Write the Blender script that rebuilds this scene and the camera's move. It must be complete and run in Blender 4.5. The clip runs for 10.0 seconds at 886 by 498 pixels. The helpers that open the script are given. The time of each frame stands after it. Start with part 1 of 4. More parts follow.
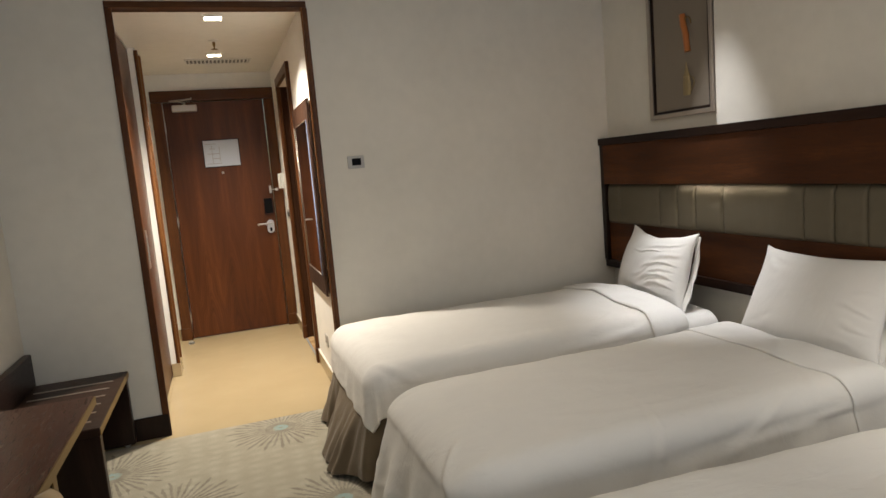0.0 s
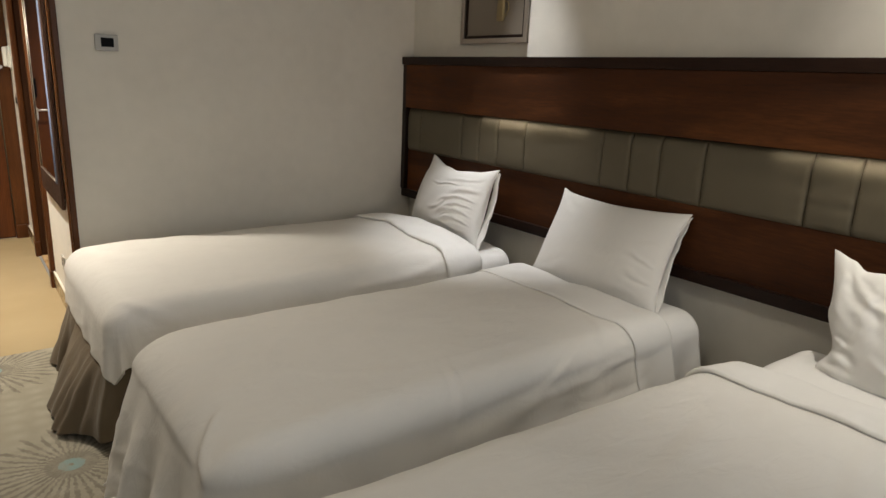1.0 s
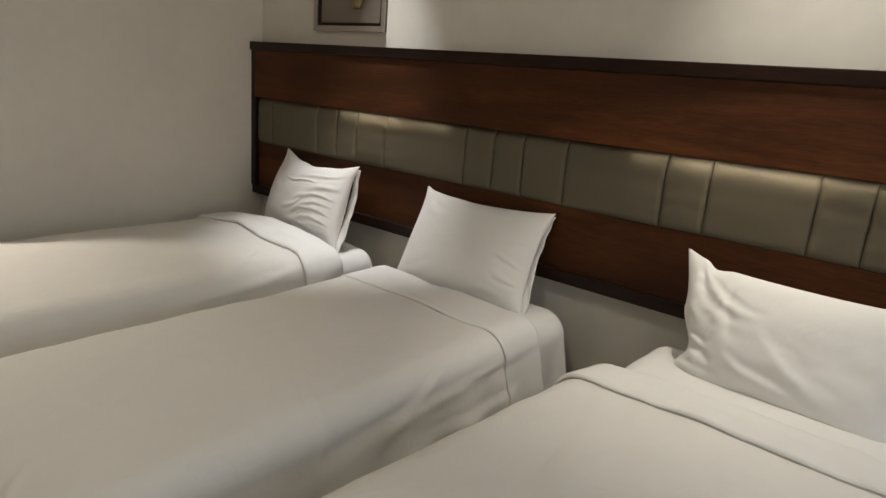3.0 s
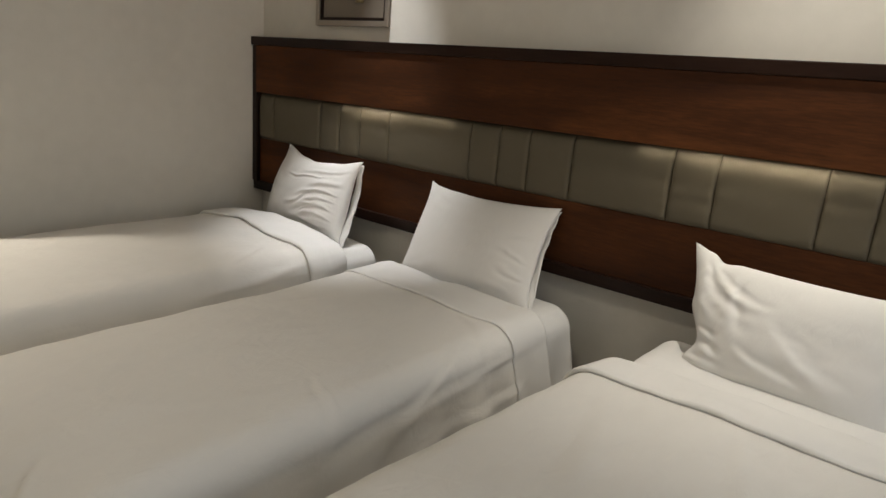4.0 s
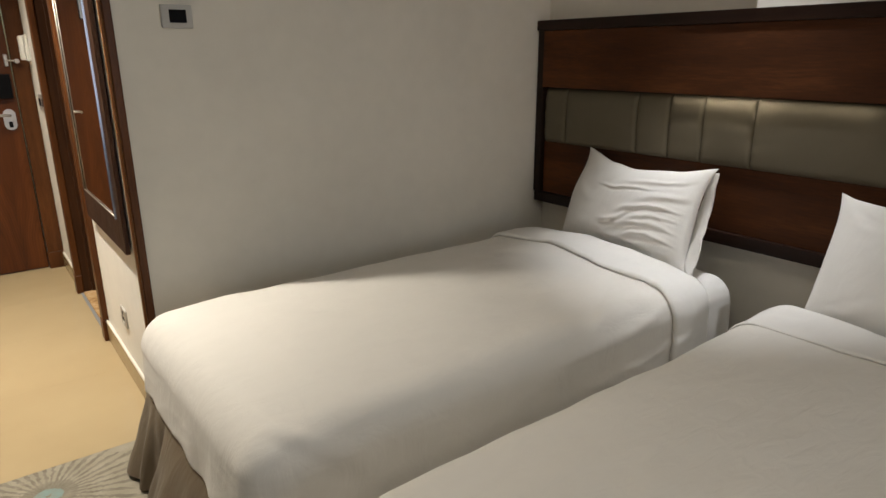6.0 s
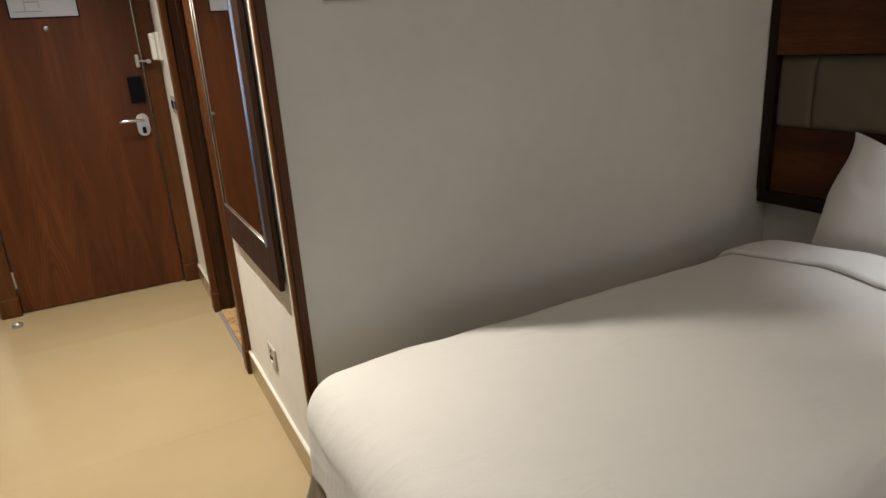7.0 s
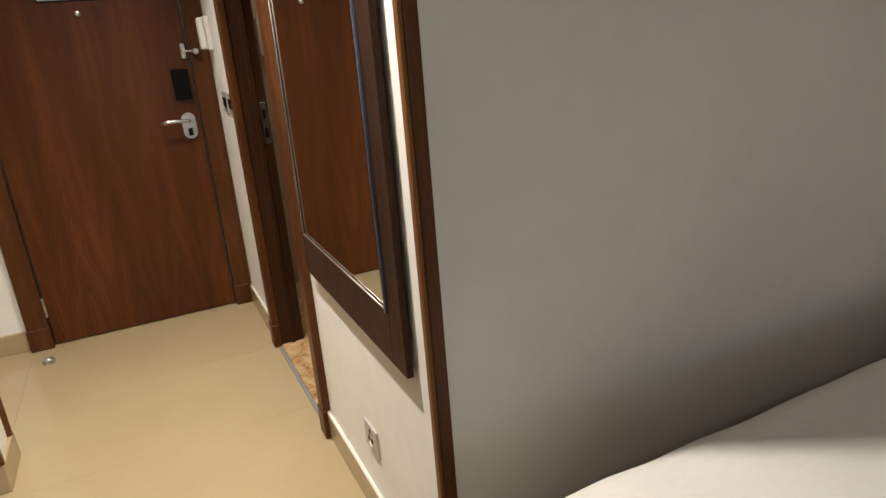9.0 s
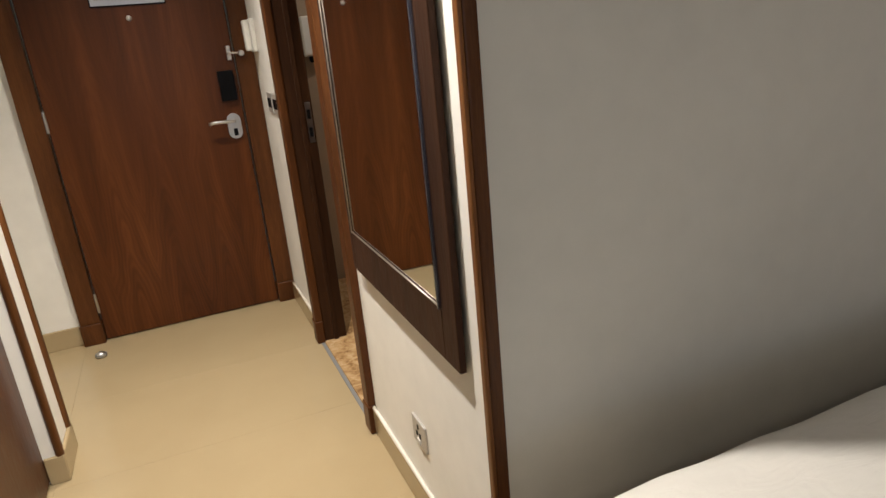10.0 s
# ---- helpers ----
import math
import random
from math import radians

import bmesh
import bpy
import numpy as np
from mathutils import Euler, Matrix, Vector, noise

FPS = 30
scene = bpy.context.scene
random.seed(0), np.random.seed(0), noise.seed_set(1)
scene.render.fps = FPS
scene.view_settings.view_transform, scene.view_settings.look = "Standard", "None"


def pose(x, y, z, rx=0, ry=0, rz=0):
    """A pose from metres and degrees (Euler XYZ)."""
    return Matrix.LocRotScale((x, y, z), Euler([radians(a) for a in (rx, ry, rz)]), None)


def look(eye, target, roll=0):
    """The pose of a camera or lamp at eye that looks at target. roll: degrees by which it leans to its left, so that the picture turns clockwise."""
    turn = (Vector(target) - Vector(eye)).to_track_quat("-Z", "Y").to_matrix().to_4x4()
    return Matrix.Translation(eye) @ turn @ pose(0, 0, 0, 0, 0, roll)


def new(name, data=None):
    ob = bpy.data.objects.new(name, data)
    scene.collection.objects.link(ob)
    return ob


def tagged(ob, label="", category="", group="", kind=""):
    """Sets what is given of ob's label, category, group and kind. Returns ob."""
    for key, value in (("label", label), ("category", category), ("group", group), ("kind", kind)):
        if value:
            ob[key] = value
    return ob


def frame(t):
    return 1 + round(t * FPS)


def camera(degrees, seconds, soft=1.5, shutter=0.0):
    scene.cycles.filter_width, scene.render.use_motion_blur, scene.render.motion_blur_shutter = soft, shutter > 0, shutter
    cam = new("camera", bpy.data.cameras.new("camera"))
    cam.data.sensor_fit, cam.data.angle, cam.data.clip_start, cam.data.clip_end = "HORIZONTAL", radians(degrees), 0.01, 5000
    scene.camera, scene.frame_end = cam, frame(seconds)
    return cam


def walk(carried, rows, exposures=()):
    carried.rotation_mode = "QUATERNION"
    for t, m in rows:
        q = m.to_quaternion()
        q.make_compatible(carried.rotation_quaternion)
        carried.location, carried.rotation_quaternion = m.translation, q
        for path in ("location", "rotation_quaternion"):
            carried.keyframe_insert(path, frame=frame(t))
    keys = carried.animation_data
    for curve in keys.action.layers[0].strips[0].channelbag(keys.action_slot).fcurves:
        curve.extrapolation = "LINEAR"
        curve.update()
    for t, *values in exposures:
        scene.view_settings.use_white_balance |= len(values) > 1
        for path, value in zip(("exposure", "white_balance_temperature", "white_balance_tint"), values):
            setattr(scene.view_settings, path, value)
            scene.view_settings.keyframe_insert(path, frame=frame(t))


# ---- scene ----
cam = camera(69.1, 10.0)
PATH = [
    (0, (0.041, 0.246, 1.407), (0.674, 2.126, 1.152), -4.8),
    (0.2, (0.064, 0.308, 1.348), (0.715, 2.161, 0.969), -4.7),
    (0.4, (0.112, 0.371, 1.33), (0.862, 2.166, 0.866), -3.4),
    (0.5, (0.144, 0.405, 1.322), (0.959, 2.164, 0.831), -2.5),
    (1, (0.186, 0.587, 1.378), (1.369, 2.116, 0.867), 2.6),
    (1.5, (0.2, 0.705, 1.382), (1.552, 2.09, 0.878), 4.8),
    (2, (0.215, 0.744, 1.378), (1.578, 2.116, 0.866), 4.8),
    (2.5, (0.272, 0.733, 1.383), (1.719, 2.015, 0.87), 4.6),
    (2.7, (0.294, 0.724, 1.387), (1.769, 1.975, 0.875), 4.6),
    (3.8, (0.297, 0.734, 1.376), (1.804, 1.943, 0.859), 4.7),
    (4, (0.266, 0.76, 1.372), (1.771, 1.971, 0.852), 4.7),
    (4.5, (0.154, 0.83, 1.363), (1.59, 2.104, 0.804), 3.8),
    (5, (0.157, 1.049, 1.332), (1.423, 2.479, 0.737), 1.1),
    (5.2, (0.16, 1.205, 1.365), (1.347, 2.701, 0.771), -0.3),
    (6.3, (0.189, 1.962, 1.331), (1.312, 3.509, 0.744), -0.4),
    (6.5, (0.197, 2.089, 1.299), (1.267, 3.667, 0.695), -0.9),
    (7, (0.22, 2.465, 1.318), (1.093, 4.157, 0.707), -3.8),
    (7.5, (0.209, 2.734, 1.287), (1.044, 4.437, 0.653), -4.1),
    (8, (0.17, 2.981, 1.32), (1.008, 4.677, 0.671), -4.1),
    (8.5, (0.178, 3.093, 1.323), (1.02, 4.791, 0.682), -3.9),
    (9, (0.193, 3.15, 1.323), (0.99, 4.869, 0.683), -4.5),
    (9.5, (0.171, 3.15, 1.334), (0.914, 4.893, 0.695), -5.1),
    (10, (0.148, 3.158, 1.325), (0.856, 4.918, 0.69), -5.4),
]
walk(cam, [(t, look(eye, target, roll)) for t, eye, target, roll in PATH], [(0, 0.24, 6700, 10), (0.5, 0.03, 6700, 10), (0.8, 0.02, 6750, 9), (6.3, 0.0, 6650, 9), (7.1, -0.2, 6500, 10), (10, -0.16, 6450, 11)])

# ---- world and lights ----
world = bpy.data.worlds.new("world")
scene.world = world
world.use_nodes = True
wn = world.node_tree
sky = wn.nodes.new("ShaderNodeTexSky")
sky.sky_type, sky.sun_disc = "NISHITA", False
sky.sun_elevation, sky.sun_rotation = radians(12), radians(200)
wn.links.new(sky.outputs[0], wn.nodes["Background"].inputs[0])
wn.nodes["Background"].inputs[1].default_value = 0.05

WARM = (1.0, 0.93, 0.82)
NEUTRAL = (1.0, 0.915, 0.785)


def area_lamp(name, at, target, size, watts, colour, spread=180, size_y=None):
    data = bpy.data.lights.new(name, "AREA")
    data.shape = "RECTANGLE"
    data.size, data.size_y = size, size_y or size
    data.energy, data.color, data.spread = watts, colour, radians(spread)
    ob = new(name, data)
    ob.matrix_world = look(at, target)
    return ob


def spot_lamp(name, at, target, watts, colour, angle=70, blend=0.6, radius=0.03):
    data = bpy.data.lights.new(name, "SPOT")
    data.energy, data.color = watts, colour
    data.spot_size, data.spot_blend, data.shadow_soft_size = radians(angle), blend, radius
    ob = new(name, data)
    ob.matrix_world = look(at, target)
    return ob


# hallway downlights, headboard downlights, added room fill lamps, daylight at the window
for y, z, watts, angle in ((4.5, 2.395, 216, 128), (5.72, 2.4, 112, 113)):
    spot_lamp("hall_light", (0.12, y, z), (0.12, y, 0), watts, WARM, angle, 0.9, 0.04)
for x, y, watts, angle, tone in ((2.32, 3.04, 140, 44, (0.93, 0.95, 1.0)), (2.34, 1.22, 84, 60, (1.0, 0.95, 0.87))):
    spot_lamp("bed_light", (x, y, 2.66), (x + 0.08, y, 0.5), watts, tone, angle, 1.0)
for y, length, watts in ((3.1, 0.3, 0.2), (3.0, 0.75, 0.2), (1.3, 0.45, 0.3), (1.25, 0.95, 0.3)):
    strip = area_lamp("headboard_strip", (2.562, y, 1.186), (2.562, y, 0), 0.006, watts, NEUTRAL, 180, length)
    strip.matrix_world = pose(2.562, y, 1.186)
# unseen lamps added to lift the room's overall brightness, no fixtures
for x, y, watts in ((0.6, 2.7, 1.9), (0.8, 1.7, 6.3), (0.5, -0.3, 6.8)):
    area_lamp("room_fill", (x, y, 2.66), (x, y, 0), 0.16, watts, NEUTRAL)
area_lamp("bathroom_light", (1.3, 5.9, 2.41), (1.3, 5.9, 0), 0.12, 7.0, WARM)
area_lamp("window_light", (0.9, -1.93, 1.4), (0.9, 4, 1.55), 2.2, 24, (0.58, 0.75, 1.0), 180, 1.7)

# ---- materials ----


def material(name, colour, rough=0.6, metal=0.0, coat=0.0, spec=0.5):
    m = bpy.data.materials.new(name)
    m.use_nodes = True
    b = m.node_tree.nodes["Principled BSDF"]
    b.inputs["Base Color"].default_value = (*colour, 1)
    b.inputs["Roughness"].default_value = rough
    b.inputs["Metallic"].default_value = metal
    b.inputs["Coat Weight"].default_value = coat
    b.inputs["Coat Roughness"].default_value = 0.15
    b.inputs["Specular IOR Level"].default_value = spec
    return m


class Nodes:
    """Short forms for building node trees."""

    def __init__(self, m):
        self.t = m.node_tree
        self.b = self.t.nodes["Principled BSDF"]

    def put(self, socket, v):
        if hasattr(v, "is_output"):
            self.t.links.new(v, socket)
        elif v is not None:
            socket.default_value = v

    def coords(self, kind="Object"):
        return self.t.nodes.new("ShaderNodeTexCoord").outputs[kind]

    def place(self):
        return self.t.nodes.new("ShaderNodeNewGeometry").outputs["Position"]

    def mapped(self, v, scale=(1, 1, 1), shift=(0, 0, 0), turn=(0, 0, 0)):
        n = self.t.nodes.new("ShaderNodeMapping")
        self.put(n.inputs["Vector"], v)
        n.inputs["Scale"].default_value, n.inputs["Location"].default_value, n.inputs["Rotation"].default_value = scale, shift, turn
        return n.outputs[0]

    def math(self, op, a, b=None, c=None):
        n = self.t.nodes.new("ShaderNodeMath")
        n.operation = op
        for k, v in enumerate((a, b, c)):
            self.put(n.inputs[k], v)
        return n.outputs[0]

    def split(self, v):
        n = self.t.nodes.new("ShaderNodeSeparateXYZ")
        self.put(n.inputs[0], v)
        return n.outputs

    def join(self, x, y, z):
        n = self.t.nodes.new("ShaderNodeCombineXYZ")
        for k, v in enumerate((x, y, z)):
            self.put(n.inputs[k], v)
        return n.outputs[0]

    def noise(self, v, scale, detail=4, rough=0.55, distort=0.0):
        n = self.t.nodes.new("ShaderNodeTexNoise")
        self.put(n.inputs["Vector"], v)
        n.inputs["Scale"].default_value, n.inputs["Detail"].default_value = scale, detail
        n.inputs["Roughness"].default_value, n.inputs["Distortion"].default_value = rough, distort
        return n.outputs["Fac"]

    def wave(self, v, scale, distort=2.0, rings=False, detail=2):
        n = self.t.nodes.new("ShaderNodeTexWave")
        n.wave_type = "RINGS" if rings else "BANDS"
        self.put(n.inputs["Vector"], v)
        n.inputs["Scale"].default_value, n.inputs["Distortion"].default_value, n.inputs["Detail"].default_value = scale, distort, detail
        return n.outputs["Fac"]

    def ramp(self, v, stops):
        n = self.t.nodes.new("ShaderNodeValToRGB")
        self.put(n.inputs[0], v)
        els = n.color_ramp.elements
        while len(els) < len(stops):
            els.new(0.5)
        for e, (p, c) in zip(els, stops):
            e.position, e.color = p, (*(c if isinstance(c, tuple) else (c, c, c)), 1)
        return n.outputs[0]

    def mix(self, f, a, b, kind="MIX"):
        n = self.t.nodes.new("ShaderNodeMix")
        n.data_type, n.blend_type = "RGBA", kind
        self.put(n.inputs["Factor"], f)
        self.put(n.inputs[6], (*a, 1) if isinstance(a, tuple) else a)
        self.put(n.inputs[7], (*b, 1) if isinstance(b, tuple) else b)
        return n.outputs[2]

    def bump(self, h, strength, distance=0.002, after=None):
        n = self.t.nodes.new("ShaderNodeBump")
        self.put(n.inputs["Height"], h)
        n.inputs["Strength"].default_value, n.inputs["Distance"].default_value = strength, distance
        if after:
            self.put(n.inputs["Normal"], after)
        return n.outputs[0]

    def finish(self, colour=None, rough=None, normal=None):
        if colour is not None:
            self.put(self.b.inputs["Base Color"], colour)
        if rough is not None:
            self.put(self.b.inputs["Roughness"], rough)
        if normal is not None:
            self.put(self.b.inputs["Normal"], normal)


def paint(name, colour, rough=0.75):
    m = material(name, colour, rough)
    n = Nodes(m)
    p = n.place()
    big = n.noise(p, 1.1, 3)
    fine = n.noise(p, 320, 2)
    mid = n.noise(p, 14, 4)
    lo = tuple(c * 0.93 for c in colour)
    hi = tuple(min(1, c * 1.04) for c in colour)
    col = n.ramp(n.math("ADD", n.math("MULTIPLY", big, 0.7), n.math("MULTIPLY", mid, 0.3)), [(0.35, lo), (0.65, hi)])
    n.finish(col, None, n.bump(n.math("ADD", fine, n.math("MULTIPLY", mid, 1.5)), 0.12, 0.001))
    return m


def wood(name, dark, mid, light, along="z", rough=0.4, stretch=14.0, scale=3.0, coat=0.06):
    """Stained veneer; the grain runs along one world axis."""
    m = material(name, mid, rough, coat=coat, spec=0.16)
    n = Nodes(m)
    p = n.place()
    s = {"x": (1, stretch, stretch), "y": (stretch, 1, stretch), "z": (stretch, stretch, 1)}[along]
    v = n.mapped(p, s)
    warp = n.noise(v, scale * 0.35, 3, 0.5, 0.6)
    fine = n.noise(v, scale * 6, 4, 0.6)
    cloud = n.noise(p, 2.3, 2)
    f = n.math("ADD", n.math("MULTIPLY", warp, 0.55), n.math("MULTIPLY", fine, 0.3))
    f = n.math("ADD", f, n.math("MULTIPLY", cloud, 0.2))
    col = n.ramp(f, [(0.32, dark), (0.52, mid), (0.74, light)])
    n.finish(col, n.ramp(fine, [(0.3, rough * 0.8), (0.8, rough * 1.3)]), n.bump(fine, 0.08, 0.0006))
    return m


def door_veneer(name):
    """Book-matched mahogany veneer with flame figures rising up the leaf."""
    m = material(name, (0.12, 0.035, 0.012), 0.45, coat=0.0, spec=0.22)
    n = Nodes(m)
    p = n.place()
    x, y, z = n.split(p)
    px = n.math("PINGPONG", n.math("ADD", x, 0.36), 0.108)
    px = n.math("SQRT", n.math("MULTIPLY_ADD", px, px, 0.0004))
    wob = n.noise(n.mapped(p, (2.2, 2.2, 0.8)), 2.4, 2)
    rise = n.math("ADD", n.math("MULTIPLY_ADD", px, 8.0, z), n.math("MULTIPLY", wob, 0.9))
    lines = n.math("SINE", n.math("MULTIPLY", rise, 52.0))
    broad = n.math("SINE", n.math("MULTIPLY", rise, 13.0))
    fine = n.noise(n.mapped(p, (60, 60, 1.4)), 2.0, 4, 0.6)
    streak = n.noise(n.mapped(p, (8, 8, 0.45)), 1.6, 2)
    patch = n.noise(n.mapped(p, (5, 5, 1.5)), 1.8, 2)
    low = n.ramp(z, [(0.0, 1.0), (0.5, 0.8), (1.0, 0.35)])
    fl = n.math("MULTIPLY", n.math("MULTIPLY_ADD", lines, 0.075, n.math("MULTIPLY", broad, 0.075)), n.math("MULTIPLY", low, n.math("MULTIPLY_ADD", patch, 1.6, -0.2)))
    f = n.math("ADD", n.math("ADD", n.math("MULTIPLY", fine, 0.2), n.math("MULTIPLY_ADD", streak, 0.6, 0.08)), fl)
    col = n.ramp(f, [(0.25, (0.046, 0.0125, 0.0035)), (0.5, (0.084, 0.0245, 0.006)), (0.75, (0.14, 0.045, 0.0115))])
    n.finish(col, n.ramp(fine, [(0.3, 0.28), (0.8, 0.42)]), n.bump(fine, 0.08, 0.0006))
    return m


def cloth(name, colour, rough=0.9, weave=900, relief=0.15, sheen=0.1):
    m = material(name, colour, rough)
    n = Nodes(m)
    p = n.coords()
    w = n.math("ADD", n.wave(p, weave * 0.3, 0.5), n.wave(n.mapped(p, (1, 1, 1), (0, 0, 0), (0, 0, 1.57)), weave * 0.3, 0.5))
    crease = n.noise(n.mapped(p, (1, 2.4, 1)), 9, 5, 0.55, 0.8)
    thin = n.math("ABSOLUTE", n.math("SUBTRACT", n.noise(n.mapped(p, (1.6, 0.7, 1), (0, 0, 0), (0, 0, 0.6)), 2.3, 1, 0.5, 0.3), 0.5))
    crease = n.math("ADD", crease, n.math("MULTIPLY", n.ramp(thin, [(0.0, 1.0), (0.022, 0.0)]), 0.05))
    big = n.noise(p, 2.2, 3)
    lo = tuple(c * 0.95 for c in colour)
    col = n.ramp(n.math("ADD", n.math("MULTIPLY", big, 0.6), n.math("MULTIPLY", crease, 0.4)), [(0.3, lo), (0.7, colour)])
    m.node_tree.nodes["Principled BSDF"].inputs["Sheen Weight"].default_value = sheen
    m.node_tree.nodes["Principled BSDF"].inputs["Specular IOR Level"].default_value = 0.2
    n.finish(col, None, n.bump(w, 0.05, 0.0004, n.bump(crease, relief, 0.012)))
    return m


WALL = paint("wall paint", (0.685, 0.65, 0.582))
HALL = paint("hall paint", (0.885, 0.868, 0.815))
CEIL = paint("ceiling paint", (0.8, 0.78, 0.73))
TRIM = wood("trim wood", (0.036, 0.012, 0.004), (0.086, 0.03, 0.0088), (0.15, 0.056, 0.0165), "z")
TRIMX = wood("trim wood crosswise", (0.03, 0.011, 0.0045), (0.075, 0.028, 0.0095), (0.14, 0.056, 0.019), "x")
DARK = wood("dark stained wood", (0.008, 0.004, 0.0025), (0.015, 0.007, 0.0045), (0.028, 0.014, 0.009), "z", 0.35)
DARKY = wood("dark stained wood level", (0.008, 0.004, 0.0025), (0.016, 0.007, 0.0045), (0.03, 0.014, 0.009), "y", 0.35)
# brighter copy of the trim wood: hall light put into the colour
LIT_TRIM = wood("hall-lit trim wood", (0.09, 0.034, 0.011), (0.17, 0.066, 0.02), (0.26, 0.11, 0.035), "z")
PANEL = wood("headboard veneer", (0.021, 0.007, 0.0028), (0.059, 0.0195, 0.0063), (0.135, 0.047, 0.0145), "y", 0.58, 9.0, 2.4, 0.0)
DESK = wood("desk veneer", (0.034, 0.0095, 0.0035), (0.07, 0.02, 0.007), (0.1, 0.032, 0.011), "y", 0.3)
VENEER = door_veneer("door veneer")
LINEN = cloth("white bed linen", (0.745, 0.726, 0.694))
DUVET = cloth("white duvet cotton", (0.74, 0.712, 0.668), relief=0.32)
SKIRT = cloth("taupe bed skirt", (0.13, 0.097, 0.062), 0.5, relief=0.35)
PAD = cloth("olive grey upholstery", (0.12, 0.101, 0.069), 0.7, relief=0.12, sheen=0.0)
CHROME = material("brushed chrome", (0.62, 0.61, 0.59), 0.28, 1.0)
SILVER = material("silver leaf moulding", (0.42, 0.37, 0.32), 0.35, 0.8)
BRASS = material("brass edging", (0.26, 0.18, 0.075), 0.5, 0.9)
BLACK = material("black plastic", (0.006, 0.006, 0.007), 0.45, spec=0.06)
STEEL = material("satin steel plate", (0.52, 0.5, 0.47), 0.4, 0.35)
WHITE = material("white plastic", (0.75, 0.74, 0.7), 0.4)
RUBBER = material("grey rubber", (0.2, 0.2, 0.2), 0.7)
MIRROR = material("mirror glass", (0.9, 0.91, 0.9), 0.015, 1.0)
# base colour tinted blue to carry the window's reflection
POLISHED = material("window-tinted polished silver", (0.26, 0.29, 0.36), 0.2, 1.0)
PAPER = material("white notice paper", (0.48, 0.52, 0.6), 0.5)
INK = material("grey print", (0.33, 0.32, 0.34), 0.7)
TAN = cloth("tan leather", (0.5, 0.36, 0.2), 0.5)
GLOW = bpy.data.materials.new("downlight glow")
GLOW.use_nodes = True
gb = GLOW.node_tree.nodes["Principled BSDF"]
gb.inputs["Emission Color"].default_value, gb.inputs["Emission Strength"].default_value = (1.0, 0.86, 0.64, 1), 14.0


def tile_material():
    m = material("beige porcelain tile", (0.5, 0.4, 0.25), 0.16)
    n = Nodes(m)
    p = n.place()
    rnd = n.t.nodes.new("ShaderNodeObjectInfo").outputs["Random"]
    cloud = n.noise(p, 2.6, 4)
    speck = n.noise(p, 260, 2)
    f = n.math("ADD", n.math("ADD", n.math("MULTIPLY", cloud, 0.55), n.math("MULTIPLY", speck, 0.25)), n.math("MULTIPLY", rnd, 0.04))
    col = n.ramp(f, [(0.3, (0.41, 0.315, 0.182)), (0.7, (0.465, 0.365, 0.215))])
    n.finish(col, n.ramp(n.noise(p, 7, 4), [(0.3, 0.14), (0.75, 0.26)]), n.bump(cloud, 0.02, 0.002))
    return m


def stone_material():
    m = material("brown marble threshold", (0.4, 0.25, 0.12), 0.25)
    n = Nodes(m)
    p = n.place()
    v = n.noise(p, 16, 6, 0.65, 1.2)
    col = n.ramp(v, [(0.3, (0.2, 0.1, 0.04)), (0.5, (0.45, 0.28, 0.13)), (0.7, (0.62, 0.45, 0.26))])
    n.finish(col)
    return m


